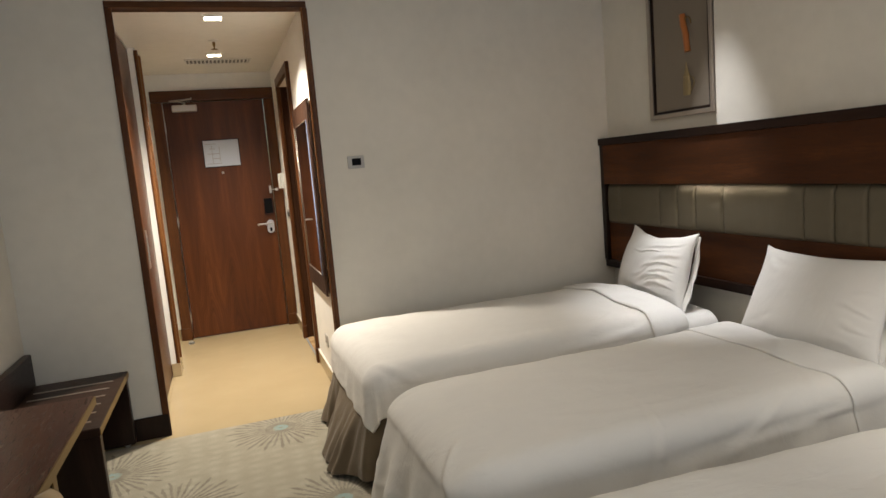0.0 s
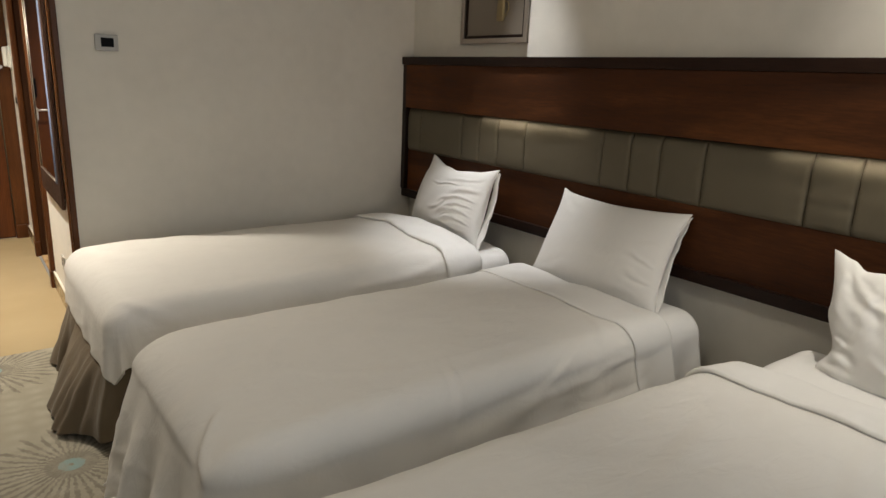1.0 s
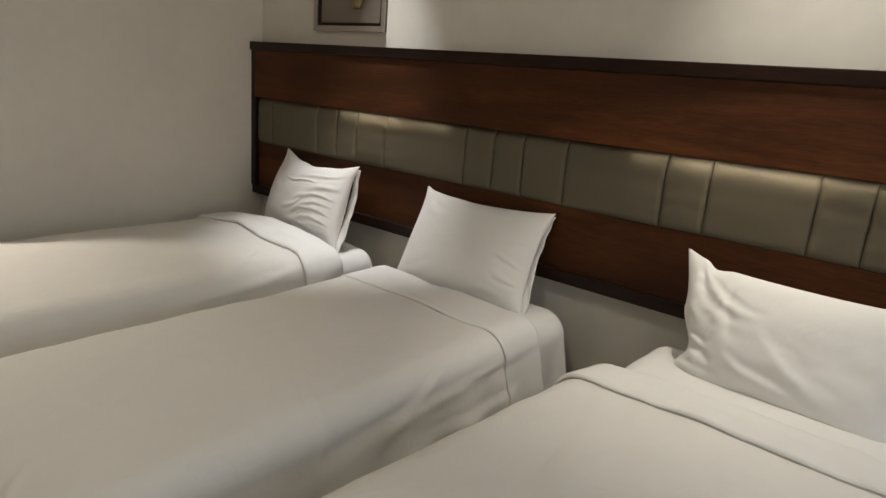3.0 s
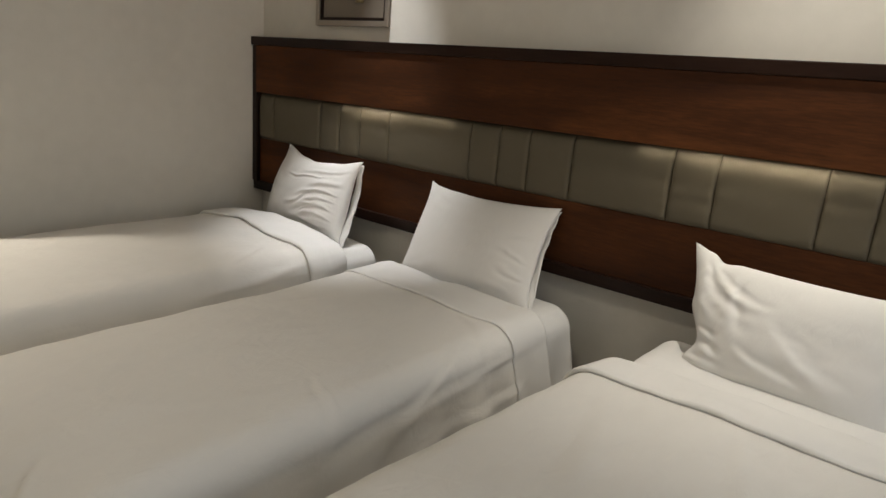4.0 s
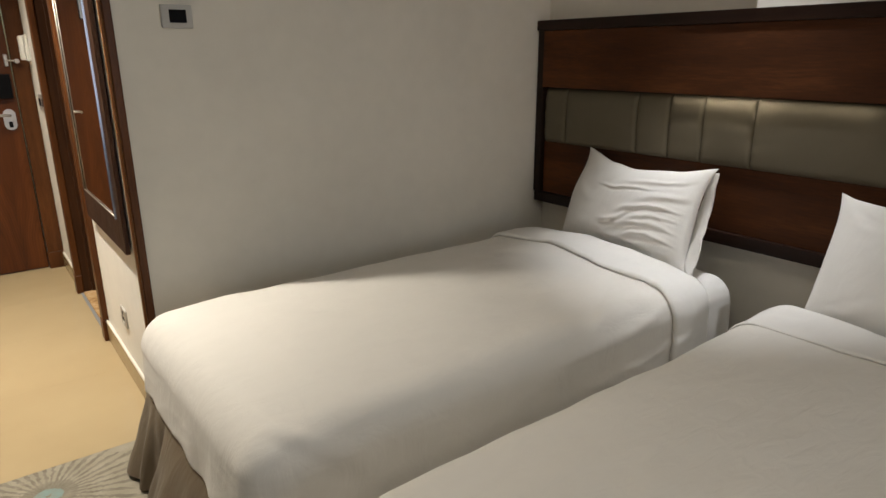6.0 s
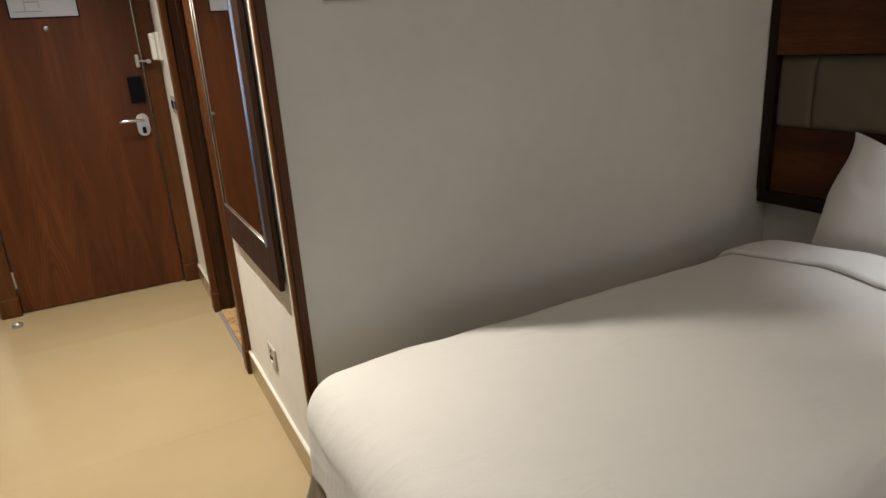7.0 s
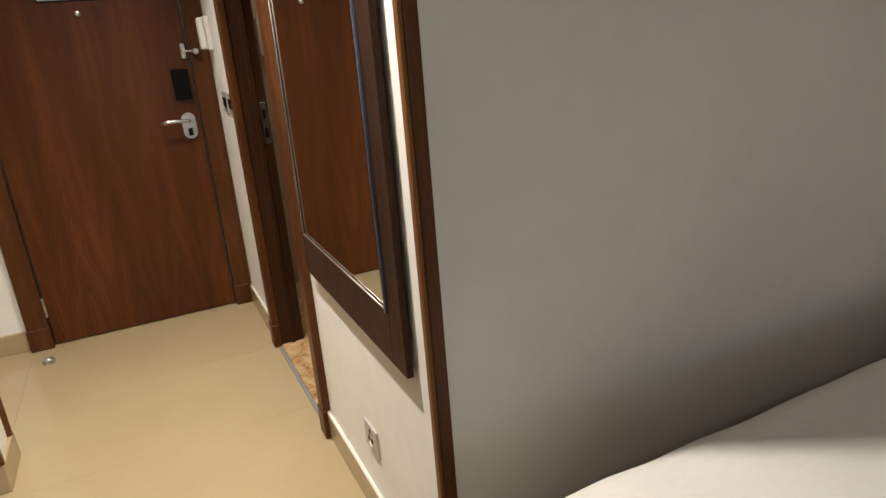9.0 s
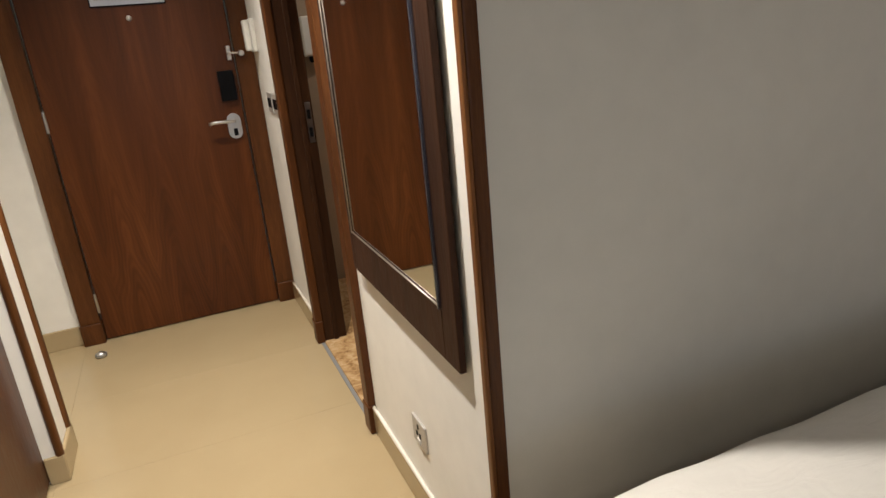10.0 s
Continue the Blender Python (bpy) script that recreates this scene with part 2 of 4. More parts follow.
def carpet_material():
    """Beige tufted carpet with dark starbursts round small teal centres."""
    m = material("patterned carpet", (0.38, 0.34, 0.27), 0.95)
    n = Nodes(m)
    p = n.place()
    jit = n.t.nodes.new("ShaderNodeTexNoise")
    jit.inputs["Scale"].default_value, jit.inputs["Detail"].default_value = 70, 3
    n.put(jit.inputs["Vector"], p)
    jx, jy, jz = n.split(jit.outputs["Color"])
    x0, y0, z = n.split(p)
    x, y = n.math("MULTIPLY_ADD", jx, 0.022, n.math("ADD", x0, -0.011)), n.math("MULTIPLY_ADD", jy, 0.022, n.math("ADD", y0, -0.011))
    wob = n.noise(p, 9, 3)
    pile = n.noise(p, 420, 3, 0.7)
    rings = n.math("MULTIPLY", n.wave(n.mapped(p, (1, 1, 1)), 3.1, 3.0), n.wave(n.mapped(p, (1, 1, 1), (0, 0, 0), (0, 0, 1.57)), 4.2, 3.0))
    ground = n.ramp(n.math("ADD", n.math("MULTIPLY", rings, 0.25), n.math("MULTIPLY", wob, 0.6)), [(0.05, (0.28, 0.25, 0.188)), (0.4, (0.345, 0.31, 0.238)), (0.8, (0.4, 0.365, 0.288))])
    rays_all, teal_all = None, None
    for k, (cx, cy) in enumerate(((-0.317, 3.2), (0.395, 2.95), (0.21, 3.93), (-0.638, 3.723), (0.62, 2.38), (-0.2, 2.2), (0.5, 1.6), (-0.3, 1.1), (0.4, 0.5), (-0.45, 0.0))):
        dx, dy = n.math("SUBTRACT", x, cx), n.math("SUBTRACT", y, cy)
        r = n.math("SQRT", n.math("ADD", n.math("MULTIPLY", dx, dx), n.math("MULTIPLY", dy, dy)))
        a = n.math("ARCTAN2", dy, dx)
        ray = n.math("SINE", n.math("ADD", n.math("MULTIPLY", a, 38.0), n.math("MULTIPLY", wob, 0.8)))
        reach = n.math("ADD", 0.27, n.math("MULTIPLY", n.math("SINE", n.math("MULTIPLY", a, 19.0)), 0.04))
        mask = n.math("MULTIPLY", n.math("GREATER_THAN", ray, n.math("MULTIPLY_ADD", r, 1.6, -0.1)), n.math("LESS_THAN", r, reach))
        mask = n.math("MULTIPLY", mask, n.math("GREATER_THAN", r, 0.035))
        core = n.math("MULTIPLY", n.math("LESS_THAN", r, 0.085), 0.7)
        mask = n.math("MAXIMUM", mask, core)
        teal = n.math("MULTIPLY", n.math("LESS_THAN", r, 0.042), n.math("GREATER_THAN", r, 0.008))
        rays_all = mask if rays_all is None else n.math("MAXIMUM", rays_all, mask)
        teal_all = teal if teal_all is None else n.math("MAXIMUM", teal_all, teal)
    worn = n.ramp(n.noise(p, 26, 4), [(0.3, 0.35), (0.6, 1.0)])
    soft = n.math("MULTIPLY", n.math("MULTIPLY", rays_all, worn), n.math("MULTIPLY_ADD", pile, 0.9, 0.2))
    col = n.mix(soft, ground, (0.13, 0.108, 0.083))
    col = n.mix(n.math("MULTIPLY", n.math("MULTIPLY", teal_all, worn), 0.6), col, (0.24, 0.42, 0.42))
    col = n.mix(0.35, col, n.ramp(pile, [(0.3, 0.12), (0.7, 0.6)]), "OVERLAY")
    n.finish(col, None, n.bump(n.math("ADD", pile, n.math("MULTIPLY", rays_all, -0.5)), 0.5, 0.004))
    return m


TILE, STONE, CARPET = tile_material(), stone_material(), carpet_material()

# ---- mesh helpers ----
STANDS = {}


def thing(name, at, label, category, group=""):
    ob = tagged(new(name), label, category, group)
    ob.empty_display_size = 0.05
    ob.location = at
    STANDS[ob.name] = Matrix.Translation(at)
    return ob


def part(name, bm, mat, parent=None, label="", smooth=False):
    me = bpy.data.meshes.new(name)
    bm.normal_update()
    bm.to_mesh(me)
    bm.free()
    me.materials.append(mat)
    if smooth:
        me.polygons.foreach_set("use_smooth", [True] * len(me.polygons))
    ob = new(name, me)
    if parent is not None:
        ob.parent = parent
        ob.matrix_parent_inverse = STANDS.get(parent.name, Matrix()).inverted()
    if label:
        tagged(ob, label)
    return ob


def structure(name, bm, mat, label, category, smooth=False):
    return tagged(part(name, bm, mat, None, "", smooth), label, category, "", "structure")


def box(x0, x1, y0, y1, z0, z1, bev=0.003, seg=1, bm=None):
    b = bmesh.new()
    vs = bmesh.ops.create_cube(b, size=1.0)["verts"]
    for v in vs:
        v.co = Vector(((x0 + x1) / 2 + v.co.x * (x1 - x0), (y0 + y1) / 2 + v.co.y * (y1 - y0), (z0 + z1) / 2 + v.co.z * (z1 - z0)))
    if bev:
        bmesh.ops.bevel(b, geom=list(b.edges), offset=bev, segments=seg, profile=0.6, affect="EDGES", clamp_overlap=True)
    if bm is None:
        return b
    merge(bm, b)
    return bm


def merge(bm, other):
    me = bpy.data.meshes.new("tmp")
    other.to_mesh(me)
    other.free()
    bm.from_mesh(me)
    bpy.data.meshes.remove(me)
    return bm


def tube(points, radius, sides=10, bm=None):
    """A round bar along a line of points."""
    bm = bm or bmesh.new()
    pts = [Vector(p) for p in points]
    rings = []
    up = Vector((0, 0, 1))
    for i, p in enumerate(pts):
        d = (pts[min(i + 1, len(pts) - 1)] - pts[max(i - 1, 0)]).normalized()
        side = d.cross(up if abs(d.z) < 0.95 else Vector((1, 0, 0))).normalized()
        over = side.cross(d)
        rings.append([bm.verts.new(p + radius * (math.cos(a) * side + math.sin(a) * over)) for a in (2 * math.pi * k / sides for k in range(sides))])
    for a, b in zip(rings, rings[1:]):
        for k in range(sides):
            bm.faces.new((a[k], a[(k + 1) % sides], b[(k + 1) % sides], b[k]))
    bm.faces.new(rings[0][::-1])
    bm.faces.new(rings[-1])
    return bm


def lathe(at, profile, sides=20, axis="z", bm=None):
    """Turns rows of (radius, height) round an axis through at."""
    bm = bm or bmesh.new()
    rings = []
    for r, h in profile:
        ring = []
        for k in range(sides):
            a = 2 * math.pi * k / sides
            c, s = r * math.cos(a), r * math.sin(a)
            off = {"z": (c, s, h), "y": (c, h, s), "x": (h, c, s)}[axis]
            ring.append(bm.verts.new(Vector(at) + Vector(off)))
        rings.append(ring)
    for a, b in zip(rings, rings[1:]):
        for k in range(sides):
            bm.faces.new((a[k], a[(k + 1) % sides], b[(k + 1) % sides], b[k]))
    bm.faces.new(rings[0][::-1])
    bm.faces.new(rings[-1])
    bmesh.ops.recalc_face_normals(bm, faces=list(bm.faces))
    return bm


def grid(rows):
    """A sheet from rows of points."""
    bm = bmesh.new()
    vs = [[bm.verts.new(p) for p in row] for row in rows]
    for a, b in zip(vs, vs[1:]):
        for k in range(len(a) - 1):
            bm.faces.new((a[k], a[k + 1], b[k + 1], b[k]))
    return bm


def rnoise(x, y, z=0.0):
    return noise.noise(Vector((x, y, z)))

# ---- large structure ----
FRONT, HEAD, LEFT, BACK, TOP = 4.162, 2.64, -1.045, -2.0, 2.7
HALL_R, HALL_TOP, DOOR_Y = 0.62, 2.42, 6.6

structure("ground", box(LEFT - 0.2, HEAD + 0.2, BACK - 0.2, 7.0, -0.3, -0.03, 0), RUBBER, "bare grey concrete slab under the floor finishes", "slab")
structure("carpet", box(LEFT, HEAD, BACK, 4.098, -0.03, 0.0, 0), CARPET, "beige patterned bedroom carpet with dark starbursts", "carpet")
structure("wall_head", box(HEAD, HEAD + 0.15, BACK - 0.15, FRONT, 0, TOP, 0), WALL, "warm grey painted wall behind the headboard", "wall")
structure("wall_panel", box(2.618, HEAD, BACK, 3.097, 1.503, TOP, 0.002), WALL, "raised painted panel above the headboard", "wall panel")
structure("wall_front", box(0.635, HEAD + 0.15, FRONT, FRONT + 0.1, 0, TOP, 0), WALL, "warm grey painted wall with a thermostat", "wall")
structure("wall_over_opening", box(-0.4, 0.635, FRONT, FRONT + 0.1, HALL_TOP, TOP, 0), WALL, "painted wall over the hallway opening", "wall")
structure("wall_pillar", box(LEFT, -0.4, FRONT, FRONT + 0.1, 0, TOP, 0), WALL, "warm grey painted wall beside the wardrobe", "wall")
structure("wall_left", box(LEFT - 0.15, LEFT, BACK - 0.15, FRONT + 0.1, 0, TOP, 0), WALL, "warm grey painted side wall", "wall")
structure("ceiling", box(LEFT - 0.15, HEAD + 0.15, BACK - 0.15, FRONT + 0.1, TOP, TOP + 0.12, 0), CEIL, "plain white bedroom ceiling", "ceiling")

# back wall with its window
bw = box(LEFT - 0.15, -0.2, BACK - 0.15, BACK, 0, TOP, 0)
box(2.0, HEAD, BACK - 0.15, BACK, 0, TOP, 0, bm=bw)
box(-0.2, 2.0, BACK - 0.15, BACK, 0, 0.55, 0, bm=bw)
box(-0.2, 2.0, BACK - 0.15, BACK, 2.25, TOP, 0, bm=bw)
structure("wall_back", bw, WALL, "painted wall round the bedroom window", "wall")
win = box(-0.2, -0.15, BACK - 0.1, BACK - 0.04, 0.55, 2.25, 0.003)
for a in (0.875, 1.95):
    box(a, a + 0.05, BACK - 0.1, BACK - 0.04, 0.55, 2.25, 0.003, bm=win)
for z in (0.55, 2.2):
    box(-0.15, 1.95, BACK - 0.098, BACK - 0.042, z, z + 0.05, 0.003, bm=win)
structure("window_1", win, WHITE, "white window frame of the bedroom", "window")

# hallway
hall = box(HALL_R, HALL_R + 0.1, FRONT + 0.1, 5.14, 0, HALL_TOP, 0)
box(HALL_R, 0.635, FRONT + 0.004, FRONT + 0.1, 0, HALL_TOP, 0, bm=hall)
structure("wall_hall", hall, HALL, "cream painted hallway wall behind the tall mirror", "wall")
structure("wall_hall_far", box(HALL_R, HALL_R + 0.1, 5.95, 6.62, 0, HALL_TOP, 0), HALL, "cream painted hallway wall beside the entrance door", "wall")
structure("wall_hall_over", box(HALL_R, HALL_R + 0.1, 5.14, 5.95, 2.18, HALL_TOP, 0), HALL, "cream painted wall over the bathroom door", "wall")
ent = box(-1.1, -0.352, 6.62, 6.74, 0, HALL_TOP, 0)
box(0.535, 0.72, 6.62, 6.74, 0, HALL_TOP, 0, bm=ent)
box(-0.352, 0.535, 6.62, 6.74, 2.185, HALL_TOP, 0, bm=ent)
structure("wall_entrance", ent, HALL, "cream painted wall round the entrance door", "wall")
structure("wall_stub", box(-1.0, -0.405, 5.40, 5.605, 0, HALL_TOP, 0.002), HALL, "cream painted stub wall after the wardrobe", "wall")
structure("wall_hall_left", box(-1.1, -1.0, FRONT + 0.1, 6.62, 0, HALL_TOP, 0), HALL, "cream painted wall of the hallway recess", "wall")
structure("wall_pillar_back", box(-1.0, -0.42, FRONT + 0.1, FRONT + 0.11, 0, HALL_TOP, 0), HALL, "cream painted back of the pillar", "wall")
structure("ceiling_hall", box(-1.1, 0.8, FRONT + 0.1, 6.74, HALL_TOP, HALL_TOP + 0.1, 0), CEIL, "white plastered hallway ceiling", "ceiling")

# bathroom behind its door
bath = box(1.9, 2.0, 4.9, 6.75, -0.02, 2.42, 0)
box(0.72, 1.9, 4.85, 4.9, -0.02, 2.42, 0, bm=bath)
box(0.72, 1.9, 6.7, 6.75, -0.02, 2.42, 0, bm=bath)
structure("wall_bathroom", bath, paint("bathroom wall", (0.34, 0.26, 0.19), 0.4), "brown tiled bathroom walls seen past the door", "wall")
structure("ceiling_bathroom", box(0.72, 2.0, 4.85, 6.75, 2.42, 2.5, 0), CEIL, "plain bathroom ceiling", "ceiling")
structure("threshold_grout", box(0.606, 0.6215, 5.166, 5.924, -0.004, 0.0035, 0.0015), RUBBER, "worn grey grout line beside the marble threshold", "grout")
structure("floor_bathroom", box(0.622, 1.9, 4.9, 6.7, -0.03, 0.006, 0.002), STONE, "brown marble bathroom floor and threshold", "floor")

# skirtings
SKIRTING = TILE
structure("baseboard_hall", box(0.607, HALL_R, FRONT + 0.04, 5.1, 0, 0.1, 0.003), SKIRTING, "beige tile skirting along the hallway wall", "skirting")
SEALANT = paint("cream sealant", (0.8, 0.76, 0.68), 0.5)
part("sealant_line", tube([(0.613, FRONT + 0.04 + 0.053 * k, 0.1035 + 0.0012 * rnoise(k * 0.7, 2.0)) for k in range(18)], 0.0065, 8), SEALANT, bpy.data.objects["baseboard_hall"], "cream sealant bead", True)
structure("baseboard_hall_far", box(0.607, HALL_R, 5.99, 6.6, 0, 0.1, 0.003), SKIRTING, "beige tile skirting beside the bathroom door", "skirting")
part("sealant_line", tube([(0.613, 5.99 + 0.05 * k, 0.1035) for k in range(12)], 0.0065, 8), SEALANT, bpy.data.objects["baseboard_hall_far"], "cream sealant bead", True)
structure("baseboard_entrance", box(-1.0, -0.445, 6.607, 6.62, 0, 0.1, 0.003), SKIRTING, "beige tile skirting beside the entrance door", "skirting")
stb = box(-0.454, -0.391, 5.386, 5.40, 0, 0.1, 0.003)
box(-0.405, -0.391, 5.40, 5.615, 0, 0.1, 0.003, bm=stb)
structure("baseboard_stub", stb, SKIRTING, "beige tile skirting round the stub wall", "skirting")
structure("baseboard_pillar", box(LEFT, -0.385, FRONT - 0.016, FRONT, 0, 0.13, 0.004), DARK, "dark stained wooden skirting", "skirting")
structure("baseboard_front", box(0.65, HEAD, FRONT - 0.016, FRONT, 0, 0.13, 0.004), DARK, "dark stained wooden skirting behind the bed", "skirting")

# wooden edge trim round the hallway opening
for nm, x0, x1 in (("trim_opening_right", 0.6185, 0.647), ("trim_opening_left", -0.42, -0.382)):
    b = box(x0, x1, FRONT - 0.012, FRONT + 0.004, 0, 2.385, 0.005, 2)
    structure(nm, b, TRIM, "brown stained wooden edge trim of the opening", "trim")
b = box(-0.42, 0.643, FRONT - 0.012, FRONT + 0.1, 2.385, HALL_TOP, 0.005, 2)
structure("trim_opening_head", b, TRIMX, "brown stained wooden head trim of the opening", "trim")
tr = bpy.data.objects["trim_opening_right"]
# edge facing the hall, its lit look painted by the lighter wood
part("bead", box(0.6085, 0.6178, FRONT - 0.014, FRONT + 0.006, 0, 2.385, 0.004, 2), LIT_TRIM, tr, "wooden bead with hall light put into its colour")
# corner beads coloured brighter where the hall light strikes them
for nm, y in (("trim_stub_near", 5.40), ("trim_stub_far", 5.59)):
    structure(nm, tube([(-0.403, y, 0.1), (-0.403, y, 1.2), (-0.403, y, 2.4)], 0.014, 12), LIT_TRIM, "rounded brown wooden corner bead", "trim", True)

# ---- entrance door ----
door = thing("door_1", (0.08, DOOR_Y, 0), "closed reddish mahogany entrance door with flame veneer", "door")
door["kind"] = "structure"
part("leaf", box(-0.345, 0.522, DOOR_Y, DOOR_Y + 0.05, 0.006, 2.17, 0.003), VENEER, door)
jamb = box(-0.443, -0.351, 6.572, 6.63, 0.11, 2.17, 0.005, 2)
part("casing", jamb, TRIM, door)
part("casing", box(0.528, 0.619, 6.572, 6.63, 0.11, 2.17, 0.005, 2), TRIM, door)
part("casing", box(-0.443, 0.619, 6.572, 6.63, 2.175, 2.272, 0.005, 2), TRIMX, door)
part("plinth_block", box(-0.447, -0.348, 6.566, 6.63, 0, 0.11, 0.004), TRIM, door)
part("plinth_block", box(0.525, 0.617, 6.566, 6.63, 0, 0.11, 0.004), TRIM, door)
pl = bmesh.new()
ring = [(0.466 + 0.033 * math.cos(a), (1.005 if math.sin(a) >= 0 else 0.945) + 0.033 * math.sin(a)) for a in (2 * math.pi * (k + 0.5) / 32 for k in range(32))]
front = pl.faces.new([pl.verts.new((x, DOOR_Y - 0.012, z)) for x, z in ring])
out = bmesh.ops.extrude_face_region(pl, geom=[front])
bmesh.ops.translate(pl, verts=[v for v in out["geom"] if isinstance(v, bmesh.types.BMVert)], vec=(0, 0.0125, 0))
bmesh.ops.recalc_face_normals(pl, faces=list(pl.faces))
hp = part("handle_plate", pl, CHROME, door, "rounded chrome lever plate")
lv = tube([(0.466, DOOR_Y - 0.01, 1.0), (0.466, DOOR_Y - 0.05, 1.002), (0.455, DOOR_Y - 0.058, 1.003), (0.40, DOOR_Y - 0.06, 1.006), (0.365, DOOR_Y - 0.058, 1.006), (0.343, DOOR_Y - 0.054, 1.0)], 0.0085)
part("lever", lv, CHROME, hp, "", True)
part("keyhole", box(0.457, 0.477, DOOR_Y - 0.0155, DOOR_Y - 0.011, 0.927, 0.963, 0.002), BLACK, hp)
lkb = part("card_lock", box(0.428, 0.505, DOOR_Y - 0.022, DOOR_Y, 1.1, 1.245, 0.006, 2), BLACK, door, "black card reader lock housing")
gd = box(0.49, 0.512, DOOR_Y - 0.014, DOOR_Y, 1.29, 1.36, 0.005, 2)
tube([(0.5, DOOR_Y - 0.012, 1.325), (0.5, DOOR_Y - 0.04, 1.325)], 0.006, bm=gd)
tube([(0.5, DOOR_Y - 0.038, 1.325), (0.545, DOOR_Y - 0.042, 1.322), (0.57, DOOR_Y - 0.04, 1.32)], 0.005, bm=gd)
lathe((0.555, 6.572 - 0.03, 1.32), [(0.012, -0.004), (0.014, 0.0), (0.014, 0.03)], 14, "y", gd)
part("door_guard", gd, CHROME, door, "chrome swing bar guard")
part("viewer", lathe((0.095, DOOR_Y - 0.008, 1.516), [(0.004, -0.002), (0.011, 0.0), (0.013, 0.009)], 18, "y"), CHROME, door, "round chrome peephole")
nt = part("notice", box(-0.05, 0.26, DOOR_Y - 0.004, DOOR_Y - 0.0005, 1.575, 1.815, 0.001), PAPER, door, "white fire evacuation notice")
nf = box(-0.056, 0.266, DOOR_Y - 0.006, DOOR_Y - 0.0002, 1.569, 1.575, 0.001)
box(-0.056, 0.266, DOOR_Y - 0.006, DOOR_Y - 0.0002, 1.815, 1.821, 0.001, bm=nf)
box(-0.056, -0.05, DOOR_Y - 0.006, DOOR_Y - 0.0002, 1.575, 1.815, 0.001, bm=nf)
box(0.26, 0.266, DOOR_Y - 0.006, DOOR_Y - 0.0002, 1.575, 1.815, 0.001, bm=nf)
part("frame", nf, BLACK, nt, "thin black notice frame")
pr = bmesh.new()
for k, (a, w) in enumerate(((-0.03, 0.09), (0.0, 0.05), (-0.02, 0.11), (0.02, 0.07))):
    z = 1.78 - 0.045 * k
    box(a, a + w, DOOR_Y - 0.0055, DOOR_Y - 0.0035, z, z + 0.006, 0, bm=pr)
box(0.02, 0.025, DOOR_Y - 0.0055, DOOR_Y - 0.0035, 1.6, 1.77, 0, bm=pr)
box(0.085, 0.09, DOOR_Y - 0.0055, DOOR_Y - 0.0035, 1.62, 1.75, 0, bm=pr)
box(-0.03, 0.1, DOOR_Y - 0.0055, DOOR_Y - 0.0035, 1.6, 1.605, 0, bm=pr)
part("print", pr, INK, nt, "unreadable grey plan lines")
cl = box(-0.27, -0.06, 6.535, DOOR_Y, 2.08, 2.14, 0.008, 2)
tube([(-0.165, 6.55, 2.14), (-0.165, 6.55, 2.165)], 0.014, bm=cl)
tube([(-0.165, 6.55, 2.16), (-0.28, 6.45, 2.162), (-0.1, 6.56, 2.19), (-0.1, 6.575, 2.2)], 0.008, bm=cl)
part("door_closer", cl, SILVER, door, "silver door closer with folding arm")
for z in (0.205, 1.1, 1.95):
    part("hinge", lathe((-0.348, DOOR_Y - 0.006, z), [(0.007, -0.05), (0.008, -0.048), (0.008, 0.048), (0.007, 0.05)], 10), CHROME, door)

ds = thing("door_stop", (-0.36, 6.40, 0.0), "small chrome dome door stop on the tiles", "door stop")
part("dome", lathe((-0.36, 6.40, 0.002), [(0.024, 0.0), (0.024, 0.008), (0.019, 0.02), (0.008, 0.027), (0.002, 0.028)], 18), CHROME, ds, "", True)
part("bumper", lathe((-0.36, 6.40, 0.002), [(0.0262, 0.008), (0.0268, 0.012), (0.0258, 0.016)], 18), RUBBER, ds)

# ---- bathroom door, standing open ----
TRIMY = wood("trim wood lengthwise", (0.03, 0.011, 0.0045), (0.075, 0.028, 0.0095), (0.14, 0.056, 0.019), "y")
BATHWOOD = wood("dark casing wood", (0.016, 0.006, 0.0025), (0.036, 0.0135, 0.005), (0.07, 0.028, 0.01), "z", 0.5)
bd = thing("door_2", (HALL_R, 5.55, 0), "dark brown wooden bathroom door standing open in its casing", "door")
bd["kind"] = "structure"
for a, b_ in ((5.1, 5.165), (5.925, 5.99)):
    part("casing", box(0.594, 0.627, a, b_, 0.11, 2.18, 0.006, 2), TRIM, bd)
    part("plinth_block", box(0.59, 0.627, a - 0.004, b_ + 0.004, 0, 0.11, 0.004), TRIM, bd)
part("casing", box(0.594, 0.627, 5.1, 5.99, 2.18, 2.25, 0.006, 2), TRIMY, bd)
far = part("jamb", box(0.627, 0.73, 5.93, 5.95, 0, 2.18, 0.003), BATHWOOD, bd)
stop = part("door_stop_bead", box(0.67, 0.69, 5.918, 5.93, 0, 2.18, 0.002), BATHWOOD, bd)
part("jamb", box(0.627, 0.735, 5.14, 5.16, 0, 2.18, 0.003), BATHWOOD, bd)
part("strike_plate", box(0.698, 0.722, 5.9265, 5.93, 0.93, 1.1, 0.001), CHROME, far, "chrome strike plate with two slots")
for z in (0.955, 1.03):
    part("slot", box(0.703, 0.717, 5.9255, 5.927, z, z + 0.04, 0), BLACK, far)
lf = box(0.0, 0.74, 0.0, 0.04, 0.012, 2.165, 0.003)
bmesh.ops.transform(lf, matrix=Matrix.Translation((0.74, 5.12, 0)) @ Matrix.Rotation(radians(-6), 4, "Z"), verts=lf.verts)
part("leaf", lf, BATHWOOD, bd)

